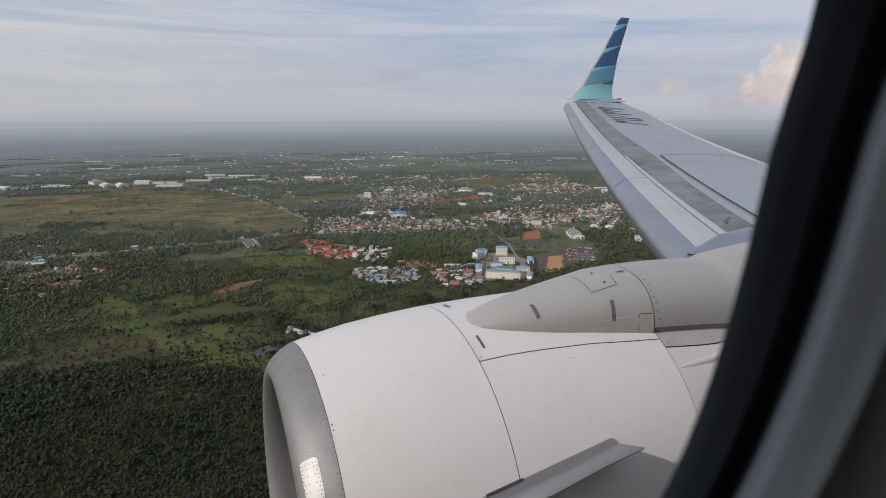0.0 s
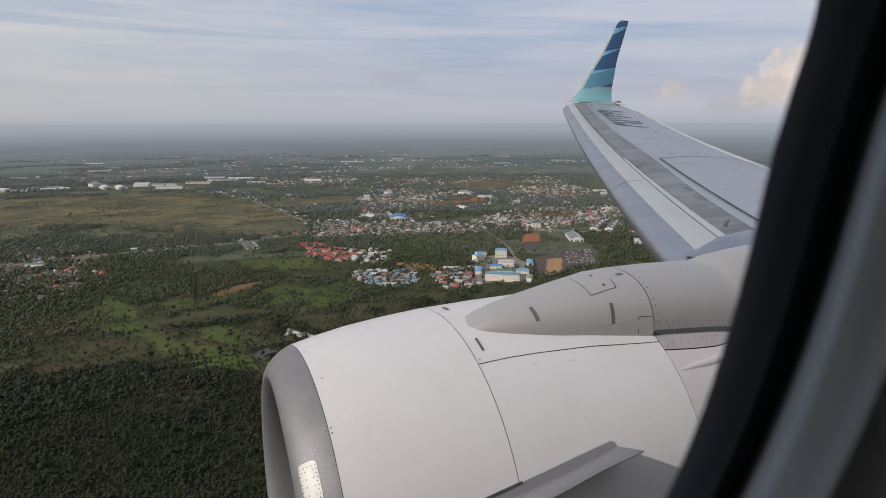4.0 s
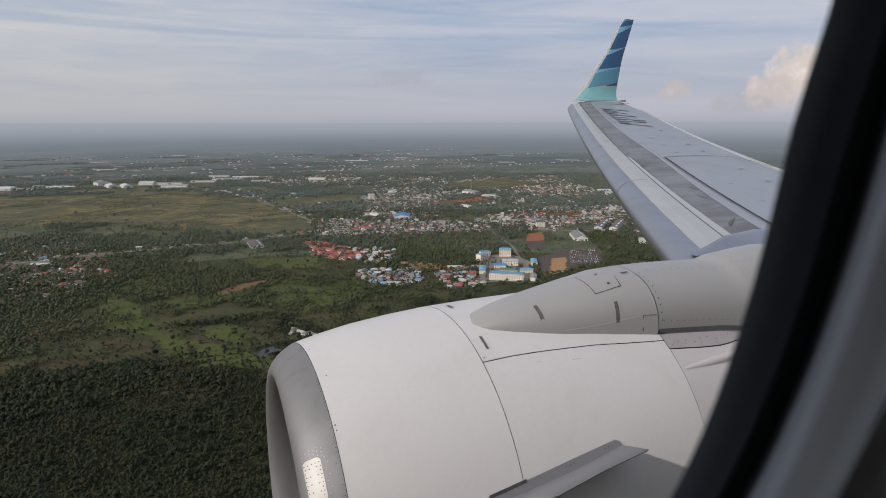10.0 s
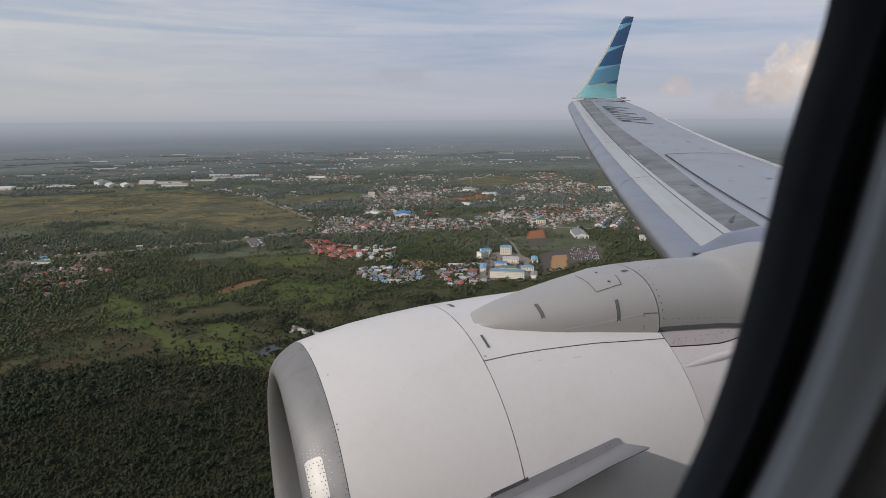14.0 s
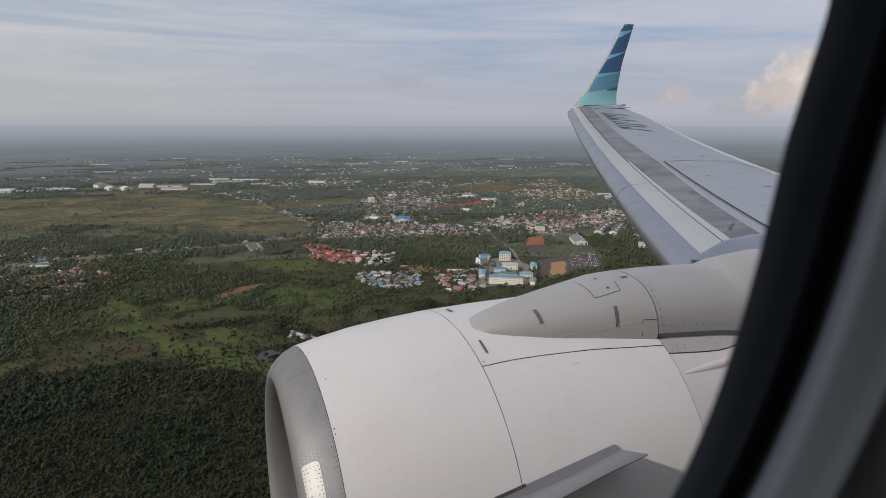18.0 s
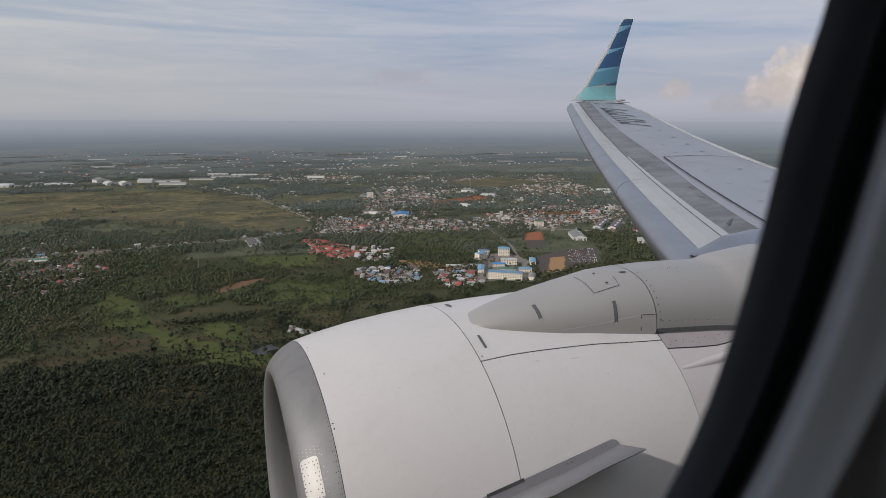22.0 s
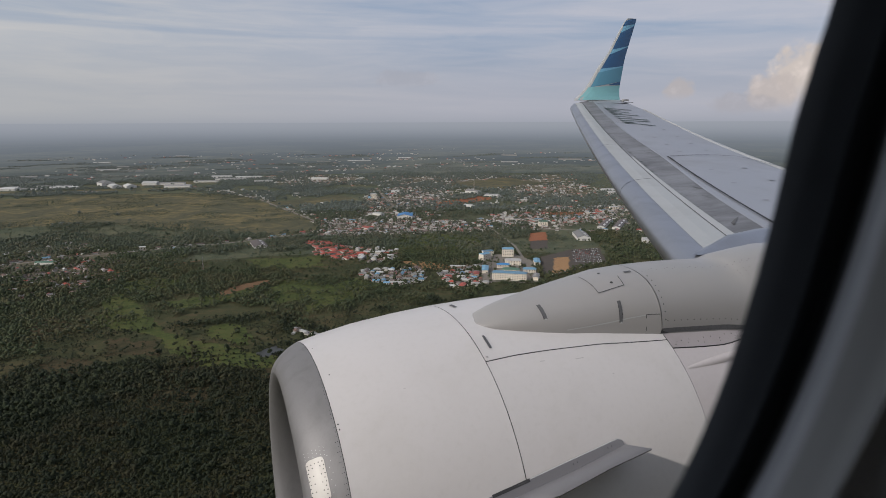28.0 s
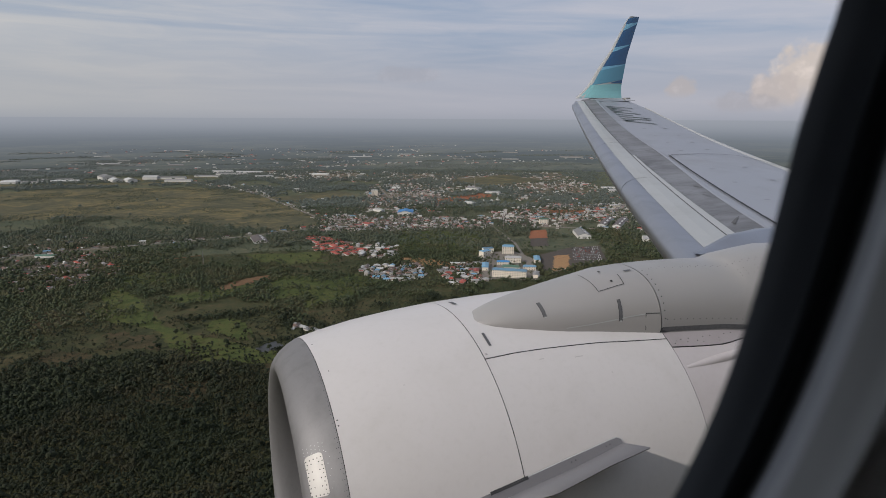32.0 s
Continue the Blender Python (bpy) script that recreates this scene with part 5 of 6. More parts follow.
def warehouse(x, y, w, l, h, turn, roof, wall_mat, label, bays=1, scale=1.0, z=0.0):
    """A long shed of one or more gabled bays."""
    ob = empty("warehouse", pose(x, y, z, 0, 0, turn) @ Matrix.Scale(scale, 4), label, "warehouse", "industrial sheds")
    bw = w / bays
    for i in range(bays):
        cx = -w / 2 + bw * (i + 0.5)
        v, f = walls(bw - 0.1, l, h, bw * 0.16)
        part("wall", ([(a + cx, b, c) for a, b, c in v], f), wall_mat, ob)
        v, f = slab_roof(bw, l, h, bw * 0.16, 0.3)
        r = part("roof", ([(a + cx, b, c) for a, b, c in v], f), roof, ob)
        for s in (-0.3, 0.0, 0.3):
            part("skylight", ([(cx + bw * 0.12, l * s - l * 0.09, h + bw * 0.130), (cx + bw * 0.34, l * s - l * 0.09, h + bw * 0.06), (cx + bw * 0.34, l * s + l * 0.09, h + bw * 0.06), (cx + bw * 0.12, l * s + l * 0.09, h + bw * 0.130)], [(0, 1, 2, 3)]), W_WHITE, r)
        part("door", box(cx - bw * 0.16, cx + bw * 0.16, -l / 2 - 0.12, -l / 2 + 0.05, 0, h * 0.65), R_GREY, ob)
    c, s = math.cos(radians(turn)), math.sin(radians(turn))
    for u in np.arange(-w / 2, w / 2 + 1, 3.5):
        for q in np.arange(-l / 2, l / 2 + 1, 3.5):
            block(x + c * u - s * q, y + s * u + c * q, 3) if scale == 1.0 else None
    return ob


PALE_SHED, GREY_SHED = "long factory shed with a pale sheet roof", "grey factory shed with weathered sheet roof"
for x, y, w, l, h, turn, roof, label, bays in (
        (-650, 3500, 70, 60, 9, 80, R_WHITE, PALE_SHED, 2), (-560, 3460, 26, 90, 6, 75, R_GREY, GREY_SHED, 1), (-480, 3560, 24, 150, 7, 80, R_GREY, GREY_SHED, 1),
        (-430, 3480, 24, 120, 7, 80, R_WHITE, PALE_SHED, 1), (-262, 3560, 60, 80, 16, 20, R_GREY, GREY_SHED, 1), (-215, 3420, 44, 70, 12, 20, R_WHITE, PALE_SHED, 1),
        (-150, 3390, 44, 60, 12, 20, R_WHITE, PALE_SHED, 1), (-60, 3500, 50, 70, 11, 70, R_WHITE, "cream factory shed with a pale roof", 1), (60, 3320, 36, 120, 8, 72, R_GREY, GREY_SHED, 1),
        (20, 3480, 30, 160, 8, 72, R_GREY, GREY_SHED, 1), (200, 3540, 26, 120, 7, 72, R_GREY, GREY_SHED, 1), (330, 3620, 30, 160, 8, 70, R_GREY, GREY_SHED, 1),
        (300, 3800, 30, 110, 8, 70, R_WHITE, PALE_SHED, 1), (430, 3700, 30, 140, 8, 70, R_WHITE, PALE_SHED, 1), (470, 3420, 26, 90, 7, 72, R_WHITE, PALE_SHED, 1),
        (770, 3450, 24, 90, 7, 60, R_WHITE, PALE_SHED, 1), (915, 2640, 22, 34, 8, 60, R_WHITE, PALE_SHED, 1), (1220, 2500, 36, 60, 9, 30, R_GREY, GREY_SHED, 1),
        (1225, 2330, 26, 60, 8, 40, R_WHITE, PALE_SHED, 1), (998, 1393, 34, 92, 8, -26, R_GREY, "pale-roofed market hall beside the parking ground", 1),
        (1190, 1545, 22, 160, 6, -46, R_DARK, "long shed with a rusty dark roof", 1), (1222, 1518, 22, 160, 6, -46, R_DARK, "long shed with a rusty dark roof", 1),
        (205, 1635, 34, 80, 3.6, 0, R_DARK, "low brown-roofed shed by the road", 1), (520, 1745, 20, 30, 8, 15, R_RED, "hall with a red roof by the road", 1),
        (640, 2020, 18, 36, 7, 30, R_WHITE, PALE_SHED, 1), (1000, 2080, 20, 42, 7, 20, R_WHITE, PALE_SHED, 1), (-250, 1600, 14, 40, 5, 70, R_GREEN, "low shed with a green roof", 1),
        (1801, 2313, 34, 80, 8, 65, R_WHITE, PALE_SHED, 2), (1753, 2211, 30, 70, 8, 65, R_WHITE, PALE_SHED, 1), (1117, 1263, 34, 44, 8, 55, R_WHITE, "white hall with a pale sheet roof", 1),
        (1061, 1148, 20, 28, 7, 40, R_GREY, GREY_SHED, 1), (1203, 1400, 14, 26, 6, 40, R_RED, "small hall with a red roof", 1)):
    warehouse(x, y, w, l, h, turn, roof, W_WHITE, label, bays)
# sheds on the far plain, pulled in and shrunk to fit the camera's view
for x, y, w, l, turn in ((1422, 4951, 40, 260, 78), (1884, 5183, 30, 150, 60), (-330, 4700, 36, 200, 80), (-170, 4500, 30, 170, 80), (70, 4450, 36, 130, 80), (-250, 5000, 26, 110, 80), (3014, 4400, 50, 260, 50),
                         (500, 4900, 26, 60, 65), (900, 4600, 26, 90, 30), (2400, 4300, 30, 180, 60), (1150, 5000, 24, 150, 75), (2050, 4450, 26, 140, 65), (-700, 4300, 30, 120, 85), (640, 5400, 26, 160, 84), (1650, 4250, 28, 60, 40), (-420, 5600, 30, 180, 82), (2900, 5200, 40, 200, 55), (150, 6400, 30, 220, 80)):
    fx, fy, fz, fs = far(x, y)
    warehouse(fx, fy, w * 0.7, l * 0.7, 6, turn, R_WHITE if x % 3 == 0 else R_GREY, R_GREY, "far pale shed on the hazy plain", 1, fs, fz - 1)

# the hall with the bright blue roof
hall = empty("sports_hall", pose(700, 1928, 0, 0, 0, -24), "large hall with a bright blue sheet roof", "hall")
part("wall", walls(46, 58, 9, 5.5), W_WHITE, hall)
part("roof", slab_roof(46, 58, 9, 6.5, 1.5), R_SKY, hall)
part("door", box(-4, 4, -29.1, -28.9, 0, 5), DARKGLASS, hall)
block(700, 1928, 36)


def block_house(x, y, w, l, storeys, turn, roof, label, bays, hip=5.0, name="school_building"):
    """A storeyed building with rows of windows on the long face."""
    h = 3.5 * storeys
    ob = empty(name, pose(x, y, 0, 0, 0, turn), label, "school", "school buildings")
    part("wall", box(-l / 2, l / 2, -w / 2, w / 2, -0.3, h), W_CREAM, ob)
    v, f = slab_roof(w, l, h + 0.2, w * 0.2, 0.9, hip)
    part("roof", ([(b, -a, c) for a, b, c in v], f), roof, ob)
    for s in range(storeys):
        part("ledge", box(-l / 2 - 0.2, l / 2 + 0.2, -w / 2 - 0.7, -w / 2, 3.5 * s + 0.3, 3.5 * s + 0.55), W_WHITE, ob)
        for i in range(bays):
            cx = -l / 2 + l * (i + 0.5) / bays
            part("window", box(cx - l / bays * 0.2, cx + l / bays * 0.2, -w / 2 - 0.08, -w / 2 + 0.05, 3.5 * s + 1.3, 3.5 * s + 2.5), DARKGLASS, ob)
    c, s = math.cos(radians(turn)), math.sin(radians(turn))
    for u in np.arange(-l / 2, l / 2 + 1, 3.5):
        for q in np.arange(-w / 2 - 4, w / 2 + 1, 3.5):
            block(x + c * u - s * q, y + s * u + c * q, 3)
    return ob


block_house(600, 1066, 16, 66, 4, -37, R_BLUE, "long four-storey cream school with a blue roof", 14)
block_house(650, 1050, 10, 30, 2, 53, R_GREY, "two-storey school wing with a grey roof", 6)
block_house(590, 1150, 12, 44, 2, 62, R_BLUE, "two-storey cream building with a light blue roof", 7)
block_house(632, 1118, 16, 34, 2, -37, R_GREEN, "low school hall with a green roof", 6)
block_house(668, 1105, 14, 26, 2, -30, R_BLUE, "cream school building with a blue roof", 5)
block_house(640, 1250, 14, 24, 4, 20, R_BLUE, "tall cream tower block with a blue roof", 4)
block_house(705, 1262, 16, 26, 5, -30, R_BLUE, "five-storey cream building with a blue roof", 5)
block_house(672, 1180, 16, 34, 3, -30, R_WHITE, "cream school building with a pale hip roof", 6)
block_house(640, 1165, 12, 26, 2, -30, R_SKY, "low building with a bright blue roof", 5)
block_house(725, 1170, 12, 40, 2, 62, R_BLUE, "white building with a pale blue roof", 6)
block_house(668, 1290, 12, 24, 3, -10, R_BLUE, "three-storey cream building with a blue roof", 5)
block_house(560, 1130, 10, 26, 1, 62, R_RED, "low school annexe with a red roof", 4)
block_house(1010, 1600, 16, 26, 4, -24, R_GREEN, "greenish four-storey block at the road", 5, 5.0, "office_block")
block_house(760, 2450, 14, 24, 6, -15, R_WHITE, "tall white block among houses", 5, 5.0, "office_block")
block_house(1420, 1800, 14, 30, 3, -15, R_WHITE, "white three-storey block among houses", 5, 5.0, "office_block")
wall_line = empty("boundary_wall", pose(760, 1085, 0, 0, 0, 20), "low pale boundary wall of the parking ground", "wall")
part("wall_run", box(-75, 95, -0.3, 0.3, -0.2, 2.2), W_WHITE, wall_line)
part("coping", box(-75.2, 95.2, -0.45, 0.45, 2.2, 2.4), W_CREAM, wall_line)


# cars on the parking ground and on the road
def car(colour, label):
    ob = empty("car", pose(0, 0, -500), label, "car", "parked cars")
    prof = [(-2.1, 0.35), (-2.1, 0.85), (-1.2, 1.0), (-0.6, 1.45), (0.9, 1.45), (1.6, 0.98), (2.1, 0.9), (2.1, 0.35)]
    part("body", loft([[(x, s, z) for x, z in prof] for s in (-0.85, 0.85)], True, True), colour, ob)
    part("windscreen", ([(-1.22, -0.7, 1.02), (-0.62, -0.62, 1.46), (-0.62, 0.62, 1.46), (-1.22, 0.7, 1.02)], [(0, 1, 2, 3)]), DARKGLASS, ob)
    for x in (-1.3, 1.3):
        for s in (-0.8, 0.8):
            ring = [(x + 0.32 * math.cos(t), 0.32 + 0.32 * math.sin(t)) for t in np.arange(0, 6.2, 0.785)]
            part("wheel", loft([[(a, s - 0.1, z) for a, z in ring], [(a, s + 0.1, z) for a, z in ring]], True, True), SEAL, ob)
    return ob


C_WHITE = paint("car_white", (0.75, 0.75, 0.75), 0.3)
C_SILVER = paint("car_silver", (0.45, 0.46, 0.47), 0.3, (0.3, 0.3, 0.3), 0.2, 1.0, 0.4)
C_BLACK = paint("car_black", (0.02, 0.02, 0.022), 0.25)
C_RED = paint("car_red", (0.35, 0.03, 0.025), 0.3)
CARS = [car(C_WHITE, "small white car standing on asphalt"), car(C_SILVER, "small silver car standing on asphalt"), car(C_BLACK, "small black car standing on asphalt"), car(C_RED, "small red car standing on asphalt")]
rng = random.Random(8)
corner = [Vector(p) for p in ((800, 1142), (860, 1120), (948, 1256), (876, 1262))]
for row in range(9):
    v = (row + 0.5) / 9
    a, b = corner[0].lerp(corner[3], v), corner[1].lerp(corner[2], v)
    for i in range(15):
        if rng.random() < 0.12:
            continue
        p = a.lerp(b, (i + 0.5) / 15)
        copy_thing(CARS[rng.choice((0, 0, 0, 1, 1, 2, 3))], pose(p.x, p.y, 0.36, 0, 0, 62 + rng.uniform(-5, 5)))
for pts, step in ((main_pts, 2), (branch_pts, 3)):
    for a, b in list(zip(pts, pts[1:]))[::step]:
        t = (b - a).normalized()
        for side in (-1, 1):
            if rng.random() < 0.6:
                p = a + t * rng.uniform(0, 20)
                copy_thing(CARS[rng.choice((0, 1, 2, 3))], pose(p.x - t.y * 2.4 * side, p.y + t.x * 2.4 * side, 0.5, 0, 0, math.degrees(math.atan2(t.y, t.x)) + 90 - 90 * side))
for c in CARS:
    gone(c)


# radio masts
def mast(x, y, h, label):
    ob = empty("radio_mast", pose(x, y, 0), label, "mast", "radio masts")
    for i in range(3):
        a = 2 * math.pi * i / 3
        rows = [[(r * math.cos(a) + w * math.cos(t), r * math.sin(a) + w * math.sin(t), z) for t in (0, 2.1, 4.2)] for r, w, z in ((h * 0.045, 0.35, -0.3), (h * 0.012, 0.25, h))]
        part("leg", loft(rows, True), STEEL, ob)
    for i in range(9):
        z = h * (i + 0.5) / 9
        r = h * (0.045 - 0.033 * (i + 0.5) / 9)
        ring = [(r * math.cos(2 * math.pi * j / 3), r * math.sin(2 * math.pi * j / 3)) for j in range(3)]
        part("brace", loft([[(a, b, z - 0.2) for a, b in ring], [(a, b, z + 0.2) for a, b in ring]], True), R_RED if i % 2 else STEEL, ob)
    return ob


mast(1215, 2480, 62, "tall slender red and white radio mast")
mast(560, 3050, 60, "thin steel radio mast among far houses")
mast(855, 1560, 55, "thin steel radio mast beside the road")
mast(60, 1390, 30, "small steel mast in the trees")


# ---- trees ----
def ico():
    t = (1 + 5 ** 0.5) / 2
    v = np.array([(-1, t, 0), (1, t, 0), (-1, -t, 0), (1, -t, 0), (0, -1, t), (0, 1, t), (0, -1, -t), (0, 1, -t), (t, 0, -1), (t, 0, 1), (-t, 0, -1), (-t, 0, 1)], float)
    f = np.array([(0, 11, 5), (0, 5, 1), (0, 1, 7), (0, 7, 10), (0, 10, 11), (1, 5, 9), (5, 11, 4), (11, 10, 2), (10, 7, 6), (7, 1, 8), (3, 9, 4), (3, 4, 2), (3, 2, 6), (3, 6, 8), (3, 8, 9), (4, 9, 5), (2, 4, 11), (6, 2, 10), (8, 6, 7), (9, 8, 1)])
    return v / np.linalg.norm(v[0]), f


ICO_V, ICO_F = ico()


DOME_F = ICO_F[(ICO_V[ICO_F][:, :, 2].mean(axis=1) > -0.45)]


def crown(clumps, rs, height=1.0, trunk=True, cards=4):
    """A unit tree: uneven lobes of foliage with loose sprays of leaves on them and a tapered trunk, about 1 wide and height tall."""
    vs, fs, o = [], [], 0
    for i in range(clumps):
        a, d = rs.rand() * 6.28, (0.34 * rs.rand() ** 0.5 if i else 0.0)
        s = rs.uniform(0.17, 0.27) if i else 0.33
        c = np.array([d * math.cos(a), d * math.sin(a), height * (0.70 if not i else rs.uniform(0.36, 0.84))])
        vs.append(ICO_V * (1 + 0.9 * (rs.rand(12, 1) - 0.5)) * (s, s, s * rs.uniform(0.55, 0.9)) + c)
        fs.append(DOME_F + o)
        o += 12
        for _ in range(cards):
            n = rs.normal(size=3)
            n[2] = abs(n[2]) - 0.1
            n /= np.linalg.norm(n)
            e = np.cross(n, rs.normal(size=3))
            e /= np.linalg.norm(e)
            f = np.cross(n, e)
            p, w = c + n * s * rs.uniform(0.80, 1.15), s * rs.uniform(0.25, 0.55)
            tilt = n * w * rs.uniform(-0.4, 0.4)
            vs.append(np.array([p + e * w + tilt, p - e * w * 0.7 + f * w * 0.6, p - f * w * rs.uniform(0.6, 1.1) - tilt]))
            fs.append(np.array([(0, 1, 2)]) + o)
            o += 3
    if trunk:
        ring = np.array([(math.cos(t), math.sin(t)) for t in (0, 2.1, 4.2)])
        vs.append(np.vstack([np.c_[ring * 0.035, [-0.02] * 3], np.c_[ring * 0.015, [height * 0.62] * 3]]))
        fs.append(np.array([(0, 1, 4), (0, 4, 3), (1, 2, 5), (1, 5, 4), (2, 0, 3), (2, 3, 5)]) + o)
    return np.vstack(vs), np.vstack(fs)


def forest(name, spots, clumps, size, mat, label, seed, height=1.0, trunk=True, cards=4):
    """Many trees in one mesh, at (x, y) spots."""
    rs = np.random.RandomState(seed)
    kinds = [crown(clumps, rs, height * rs.uniform(0.8, 1.25), trunk, cards) for _ in range(12)]
    which = rs.randint(0, len(kinds), len(spots))
    V, F, o = [], [], 0
    for i, (tv, tf) in enumerate(kinds):
        p = spots[which == i]
        if not len(p):
            continue
        a, s = rs.rand(len(p)) * 6.28, size * (0.55 + 0.8 * rs.rand(len(p)) ** 1.5)
        c, sn = np.cos(a)[:, None], np.sin(a)[:, None]
        X = (tv[None, :, 0] * c - tv[None, :, 1] * sn) * s[:, None] + p[:, :1]
        Y = (tv[None, :, 0] * sn + tv[None, :, 1] * c) * s[:, None] + p[:, 1:2]
        Z = tv[None, :, 2] * (s * rs.uniform(0.8, 1.3, len(p)))[:, None]
        V.append(np.stack([X, Y, Z], -1).reshape(-1, 3))
        F.append((tf[None] + (o + np.arange(len(p)) * len(tv))[:, None, None]).reshape(-1, 3))
        o += len(p) * len(tv)
    V = np.vstack(V)
    # trees past FLAT are pulled in along the camera's rays, like the plain
    r = np.hypot(V[:, 0], V[:, 1])
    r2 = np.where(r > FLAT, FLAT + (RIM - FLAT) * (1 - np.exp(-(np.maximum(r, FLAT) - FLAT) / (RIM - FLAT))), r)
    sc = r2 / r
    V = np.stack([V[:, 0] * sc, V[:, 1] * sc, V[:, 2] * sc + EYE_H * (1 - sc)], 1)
    V, F = V.astype(np.float32), np.vstack(F).astype(np.int32)
    me = bpy.data.meshes.new(name)
    me.vertices.add(len(V))
    me.vertices.foreach_set("co", V.ravel())
    me.loops.add(F.size)
    me.loops.foreach_set("vertex_index", F.ravel())
    me.polygons.add(len(F))
    me.polygons.foreach_set("loop_start", np.arange(0, F.size, 3, dtype=np.int32))
    me.polygons.foreach_set("use_smooth", np.ones(len(F), dtype=bool))
    me.update(calc_edges=True)
    me.materials.append(mat)
    return tagged(new(name, me), label, "forest", "", "stuff")


def spots(step, r0, r1, seed, thin, wood, east=47):
    """Jittered grid of places inside the seen wedge, thinned by woods and clearings."""
    rs = np.random.RandomState(seed)
    gx, gy = np.meshgrid(np.arange(-1050 * max(1, r1 / 3900), 2400 * max(1, r1 / 3900), step), np.arange(400, r1, step), indexing="ij")
    p = np.stack([gx.ravel(), gy.ravel()], 1) + rs.uniform(-0.5, 0.5, (gx.size, 2)) * step
    r, az = np.hypot(p[:, 0], p[:, 1]), np.degrees(np.arctan2(p[:, 0], p[:, 1]))
    near = (r > r0 - 220) & (r < r1 + 220) & (az > -18) & (az < east)
    p, r, az = p[near], r[near], az[near]
    wob = np.array([noise.noise(Vector((x / 120, y / 120, 1.7))) + 0.5 * noise.noise(Vector((x / 40, y / 40, 2.7))) for x, y in p]) * (130 if r1 < 3000 else 0)
    p = p[(r + wob >= r0) & (r + wob < r1) & (az > -18) & (az < east)]
    i = np.clip(((p[:, 0] - GX) / CELL).astype(int), 0, 899)
    j = np.clip(((p[:, 1] - GY) / CELL).astype(int), 0, 919)
    if r1 < 4000:
        free = ~taken[i, j] & (~thinned[i, j] | (rs.rand(len(p)) < 0.7))
        p = p[free]
    w = np.array([noise.fractal(Vector((x / 260, y / 260, 3.3)), 1.0, 2.0, 4) + 0.45 * noise.noise(Vector((x / 38, y / 38, 9.1))) for x, y in p])
    keep = (w > wood) | (rs.rand(len(p)) < thin)
    return p[keep]


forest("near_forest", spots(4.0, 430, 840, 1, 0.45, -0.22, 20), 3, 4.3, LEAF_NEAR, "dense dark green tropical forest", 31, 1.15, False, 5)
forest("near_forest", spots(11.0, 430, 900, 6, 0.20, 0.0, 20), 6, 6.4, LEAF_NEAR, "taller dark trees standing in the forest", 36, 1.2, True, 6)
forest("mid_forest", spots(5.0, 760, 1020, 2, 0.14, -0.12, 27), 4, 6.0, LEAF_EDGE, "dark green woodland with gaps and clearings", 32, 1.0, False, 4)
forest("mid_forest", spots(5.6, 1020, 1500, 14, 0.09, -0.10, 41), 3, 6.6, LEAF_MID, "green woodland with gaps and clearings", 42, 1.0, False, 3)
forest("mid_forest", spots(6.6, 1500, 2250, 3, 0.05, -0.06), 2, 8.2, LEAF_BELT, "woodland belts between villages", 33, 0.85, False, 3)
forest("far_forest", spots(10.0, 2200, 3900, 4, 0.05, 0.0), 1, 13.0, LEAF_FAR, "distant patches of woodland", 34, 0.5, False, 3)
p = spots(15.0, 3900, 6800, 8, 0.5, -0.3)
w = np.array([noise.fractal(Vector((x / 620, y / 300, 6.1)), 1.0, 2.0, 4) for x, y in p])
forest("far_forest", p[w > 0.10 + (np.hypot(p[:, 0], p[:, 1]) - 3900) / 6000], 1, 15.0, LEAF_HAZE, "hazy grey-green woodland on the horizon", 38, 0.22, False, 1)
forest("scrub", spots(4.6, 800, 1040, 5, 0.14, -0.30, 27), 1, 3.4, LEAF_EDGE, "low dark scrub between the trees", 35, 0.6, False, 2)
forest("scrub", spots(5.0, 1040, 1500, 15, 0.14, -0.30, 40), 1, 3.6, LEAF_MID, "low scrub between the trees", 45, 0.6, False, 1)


def grove(poly, step, seed, share=0.75):
    """Close-set garden trees between the houses of a village."""
    rs = np.random.RandomState(seed)
    xs, ys = [a for a, _ in poly], [b for _, b in poly]
    gx, gy = np.meshgrid(np.arange(min(xs), max(xs), step), np.arange(min(ys), max(ys), step), indexing="ij")
    p = np.stack([gx.ravel(), gy.ravel()], 1) + rs.uniform(-0.5, 0.5, (gx.size, 2)) * step
    p = p[inside(poly, p[:, 0], p[:, 1])]
    i, j = ((p[:, 0] - GX) / CELL).astype(int), ((p[:, 1] - GY) / CELL).astype(int)
    p = p[~taken[np.clip(i, 0, 899), np.clip(j, 0, 919)]]
    w = np.array([noise.noise(Vector((x / 60, y / 60, 4.4))) for x, y in p])
    return p[(w > -0.25) & (rs.rand(len(p)) < share)]


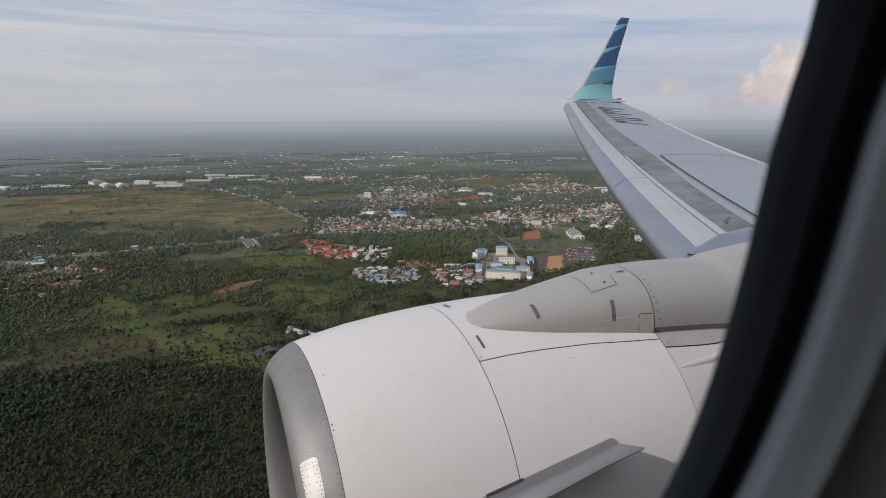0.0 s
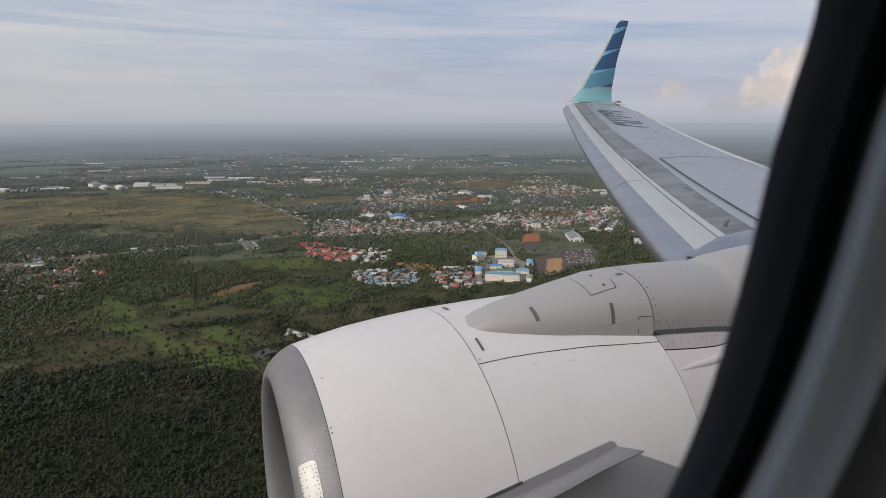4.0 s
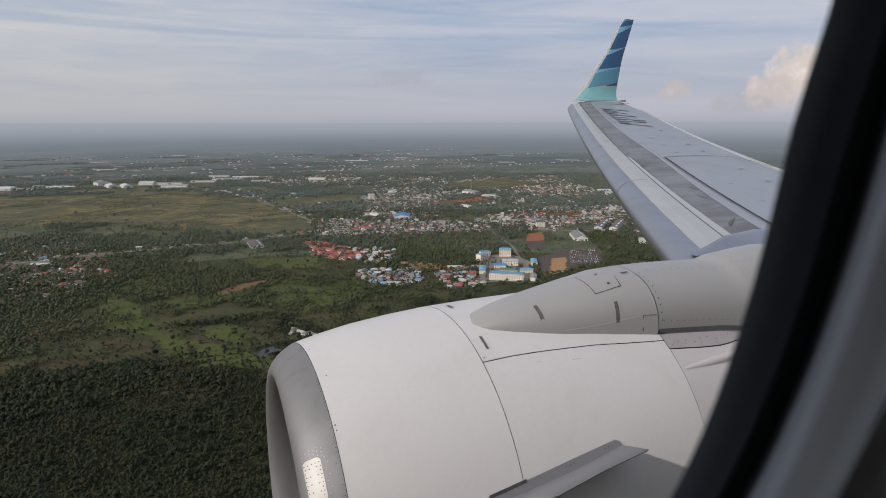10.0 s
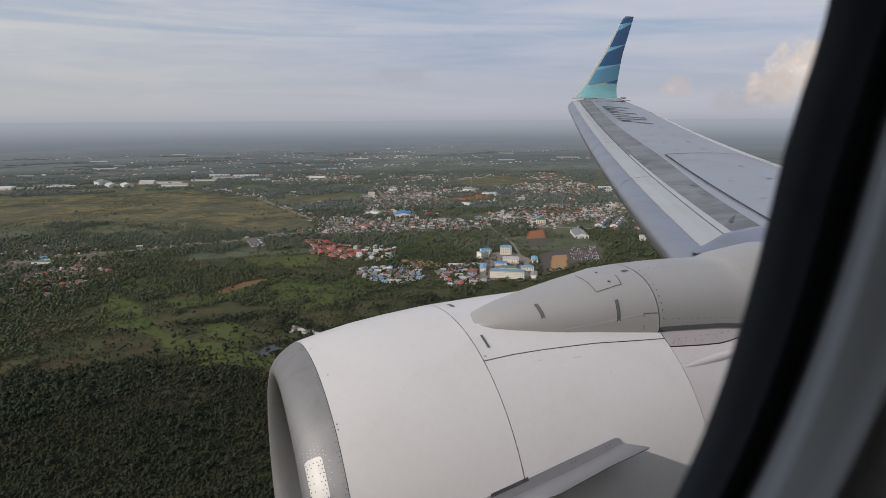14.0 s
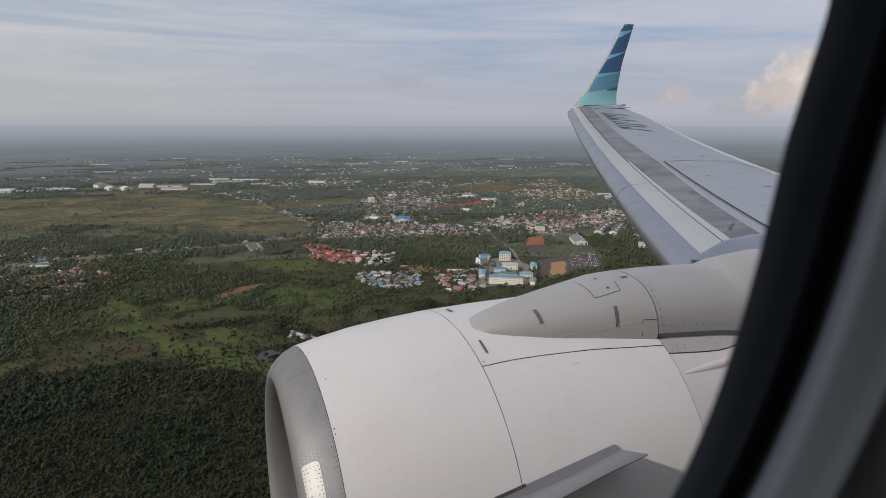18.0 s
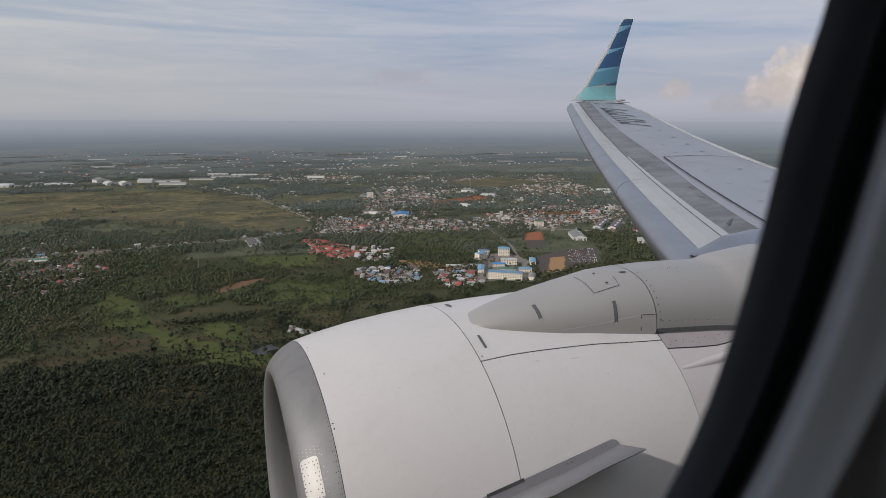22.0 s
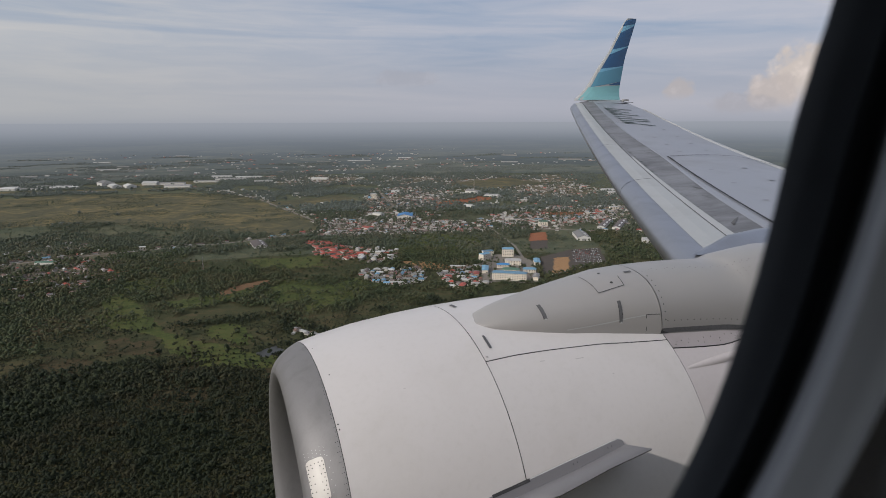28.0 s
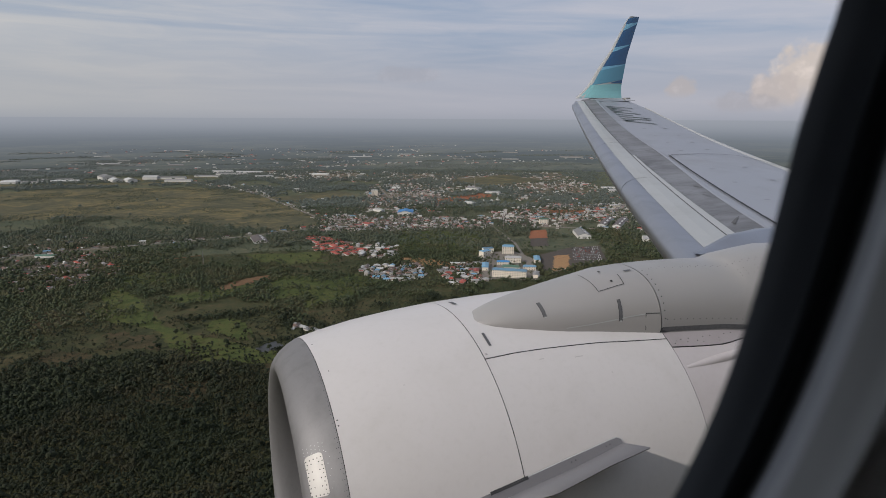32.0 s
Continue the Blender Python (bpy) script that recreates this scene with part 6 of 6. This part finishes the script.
forest("village_trees", np.vstack([grove([(-430, 1720), (-150, 1760), (60, 1640), (20, 1460), (-100, 1330), (-220, 1180), (-360, 1240)], 6.6, 51, 0.85),
                                   grove([(330, 1640), (500, 1420), (560, 1190), (430, 1090), (330, 1130), (300, 1460)], 8.0, 52, 0.18),
                                   grove([(520, 1110), (640, 1000), (740, 1190), (760, 1320), (620, 1330)], 6.0, 53, 0.35),
                                   grove([(880, 1090), (960, 1270), (1060, 1480), (1330, 1340), (1150, 1000)], 6.0, 58, 0.85)]),
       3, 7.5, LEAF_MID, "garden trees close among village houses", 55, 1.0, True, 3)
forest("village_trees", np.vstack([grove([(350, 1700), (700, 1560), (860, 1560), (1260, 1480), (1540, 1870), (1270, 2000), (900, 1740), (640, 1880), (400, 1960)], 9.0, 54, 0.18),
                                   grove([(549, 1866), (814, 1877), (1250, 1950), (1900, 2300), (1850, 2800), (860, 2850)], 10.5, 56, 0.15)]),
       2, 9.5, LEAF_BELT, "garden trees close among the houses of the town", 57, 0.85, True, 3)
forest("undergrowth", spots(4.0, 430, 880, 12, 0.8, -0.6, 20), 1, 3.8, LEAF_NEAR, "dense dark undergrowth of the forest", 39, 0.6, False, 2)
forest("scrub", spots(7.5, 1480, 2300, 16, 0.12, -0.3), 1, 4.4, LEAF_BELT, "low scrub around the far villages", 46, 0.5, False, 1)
# bushes in drifts on the dry grassland
rs = np.random.RandomState(9)
p = np.stack([rs.uniform(-700, 420, 26000), rs.uniform(1760, 3130, 26000)], 1)
w = np.array([noise.fractal(Vector((x / 130, y / 90, 7.7)), 1.0, 2.0, 4) for x, y in p])
p = p[(w > 0.10) & inside([(-691, 3006), (-188, 3087), (103, 3032), (310, 2771), (412, 1989), (266, 1773), (-171, 2186), (-526, 2251)], p[:, 0], p[:, 1])]
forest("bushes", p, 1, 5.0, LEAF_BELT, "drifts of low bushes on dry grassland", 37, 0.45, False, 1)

# single trees on the clearings
rs = np.random.RandomState(77)


def lone_tree(x, y, size):
    ob = empty("tree", pose(x, y, 0.3, 0, 0, rs.uniform(0, 360)), "single leafy green tree on open grass", "tree", "trees on the clearing")
    h = size * 1.15
    rows = [[(r * math.cos(t) + lean, r * math.sin(t), z) for t in np.arange(0, 6.2, 1.05)] for r, lean, z in ((0.32, 0, -0.3), (0.22, 0.1, h * 0.3), (0.10, 0.25, h * 0.65))]
    part("trunk", loft(rows, True), BARK, ob)
    for i in range(3):
        a = 2.1 * i + 0.4
        e = (math.cos(a) * size * 0.28, math.sin(a) * size * 0.28, h * 0.62)
        s = (0.12, 0.0, h * 0.34)
        part("limb", loft([[(c[0] + w * math.cos(t), c[1] + w * math.sin(t), c[2]) for t in (0, 2.1, 4.2)] for c, w in ((s, 0.13), (e, 0.05))], True), BARK, ob)
    tv, tf = crown(9, rs, 1.15, False, 12)
    part("crown", ((tv * size).tolist(), tf.tolist()), LEAF_MID, ob)
    return ob


for x, y in ((-20, 1180), (18, 1190), (60, 1200), (100, 1215), (30, 1060), (50, 1000), (80, 930), (95, 880), (150, 1290), (200, 1270), (240, 1230), (290, 1200), (320, 1180), (10, 1110), (-60, 1290), (-90, 1340), (60, 870), (110, 830),
             (560, 1500), (610, 1460), (640, 1530), (690, 1490), (580, 1420), (-30, 1010), (15, 960), (240, 1400), (280, 1380)):
    lone_tree(x, y, rs.uniform(6, 10))
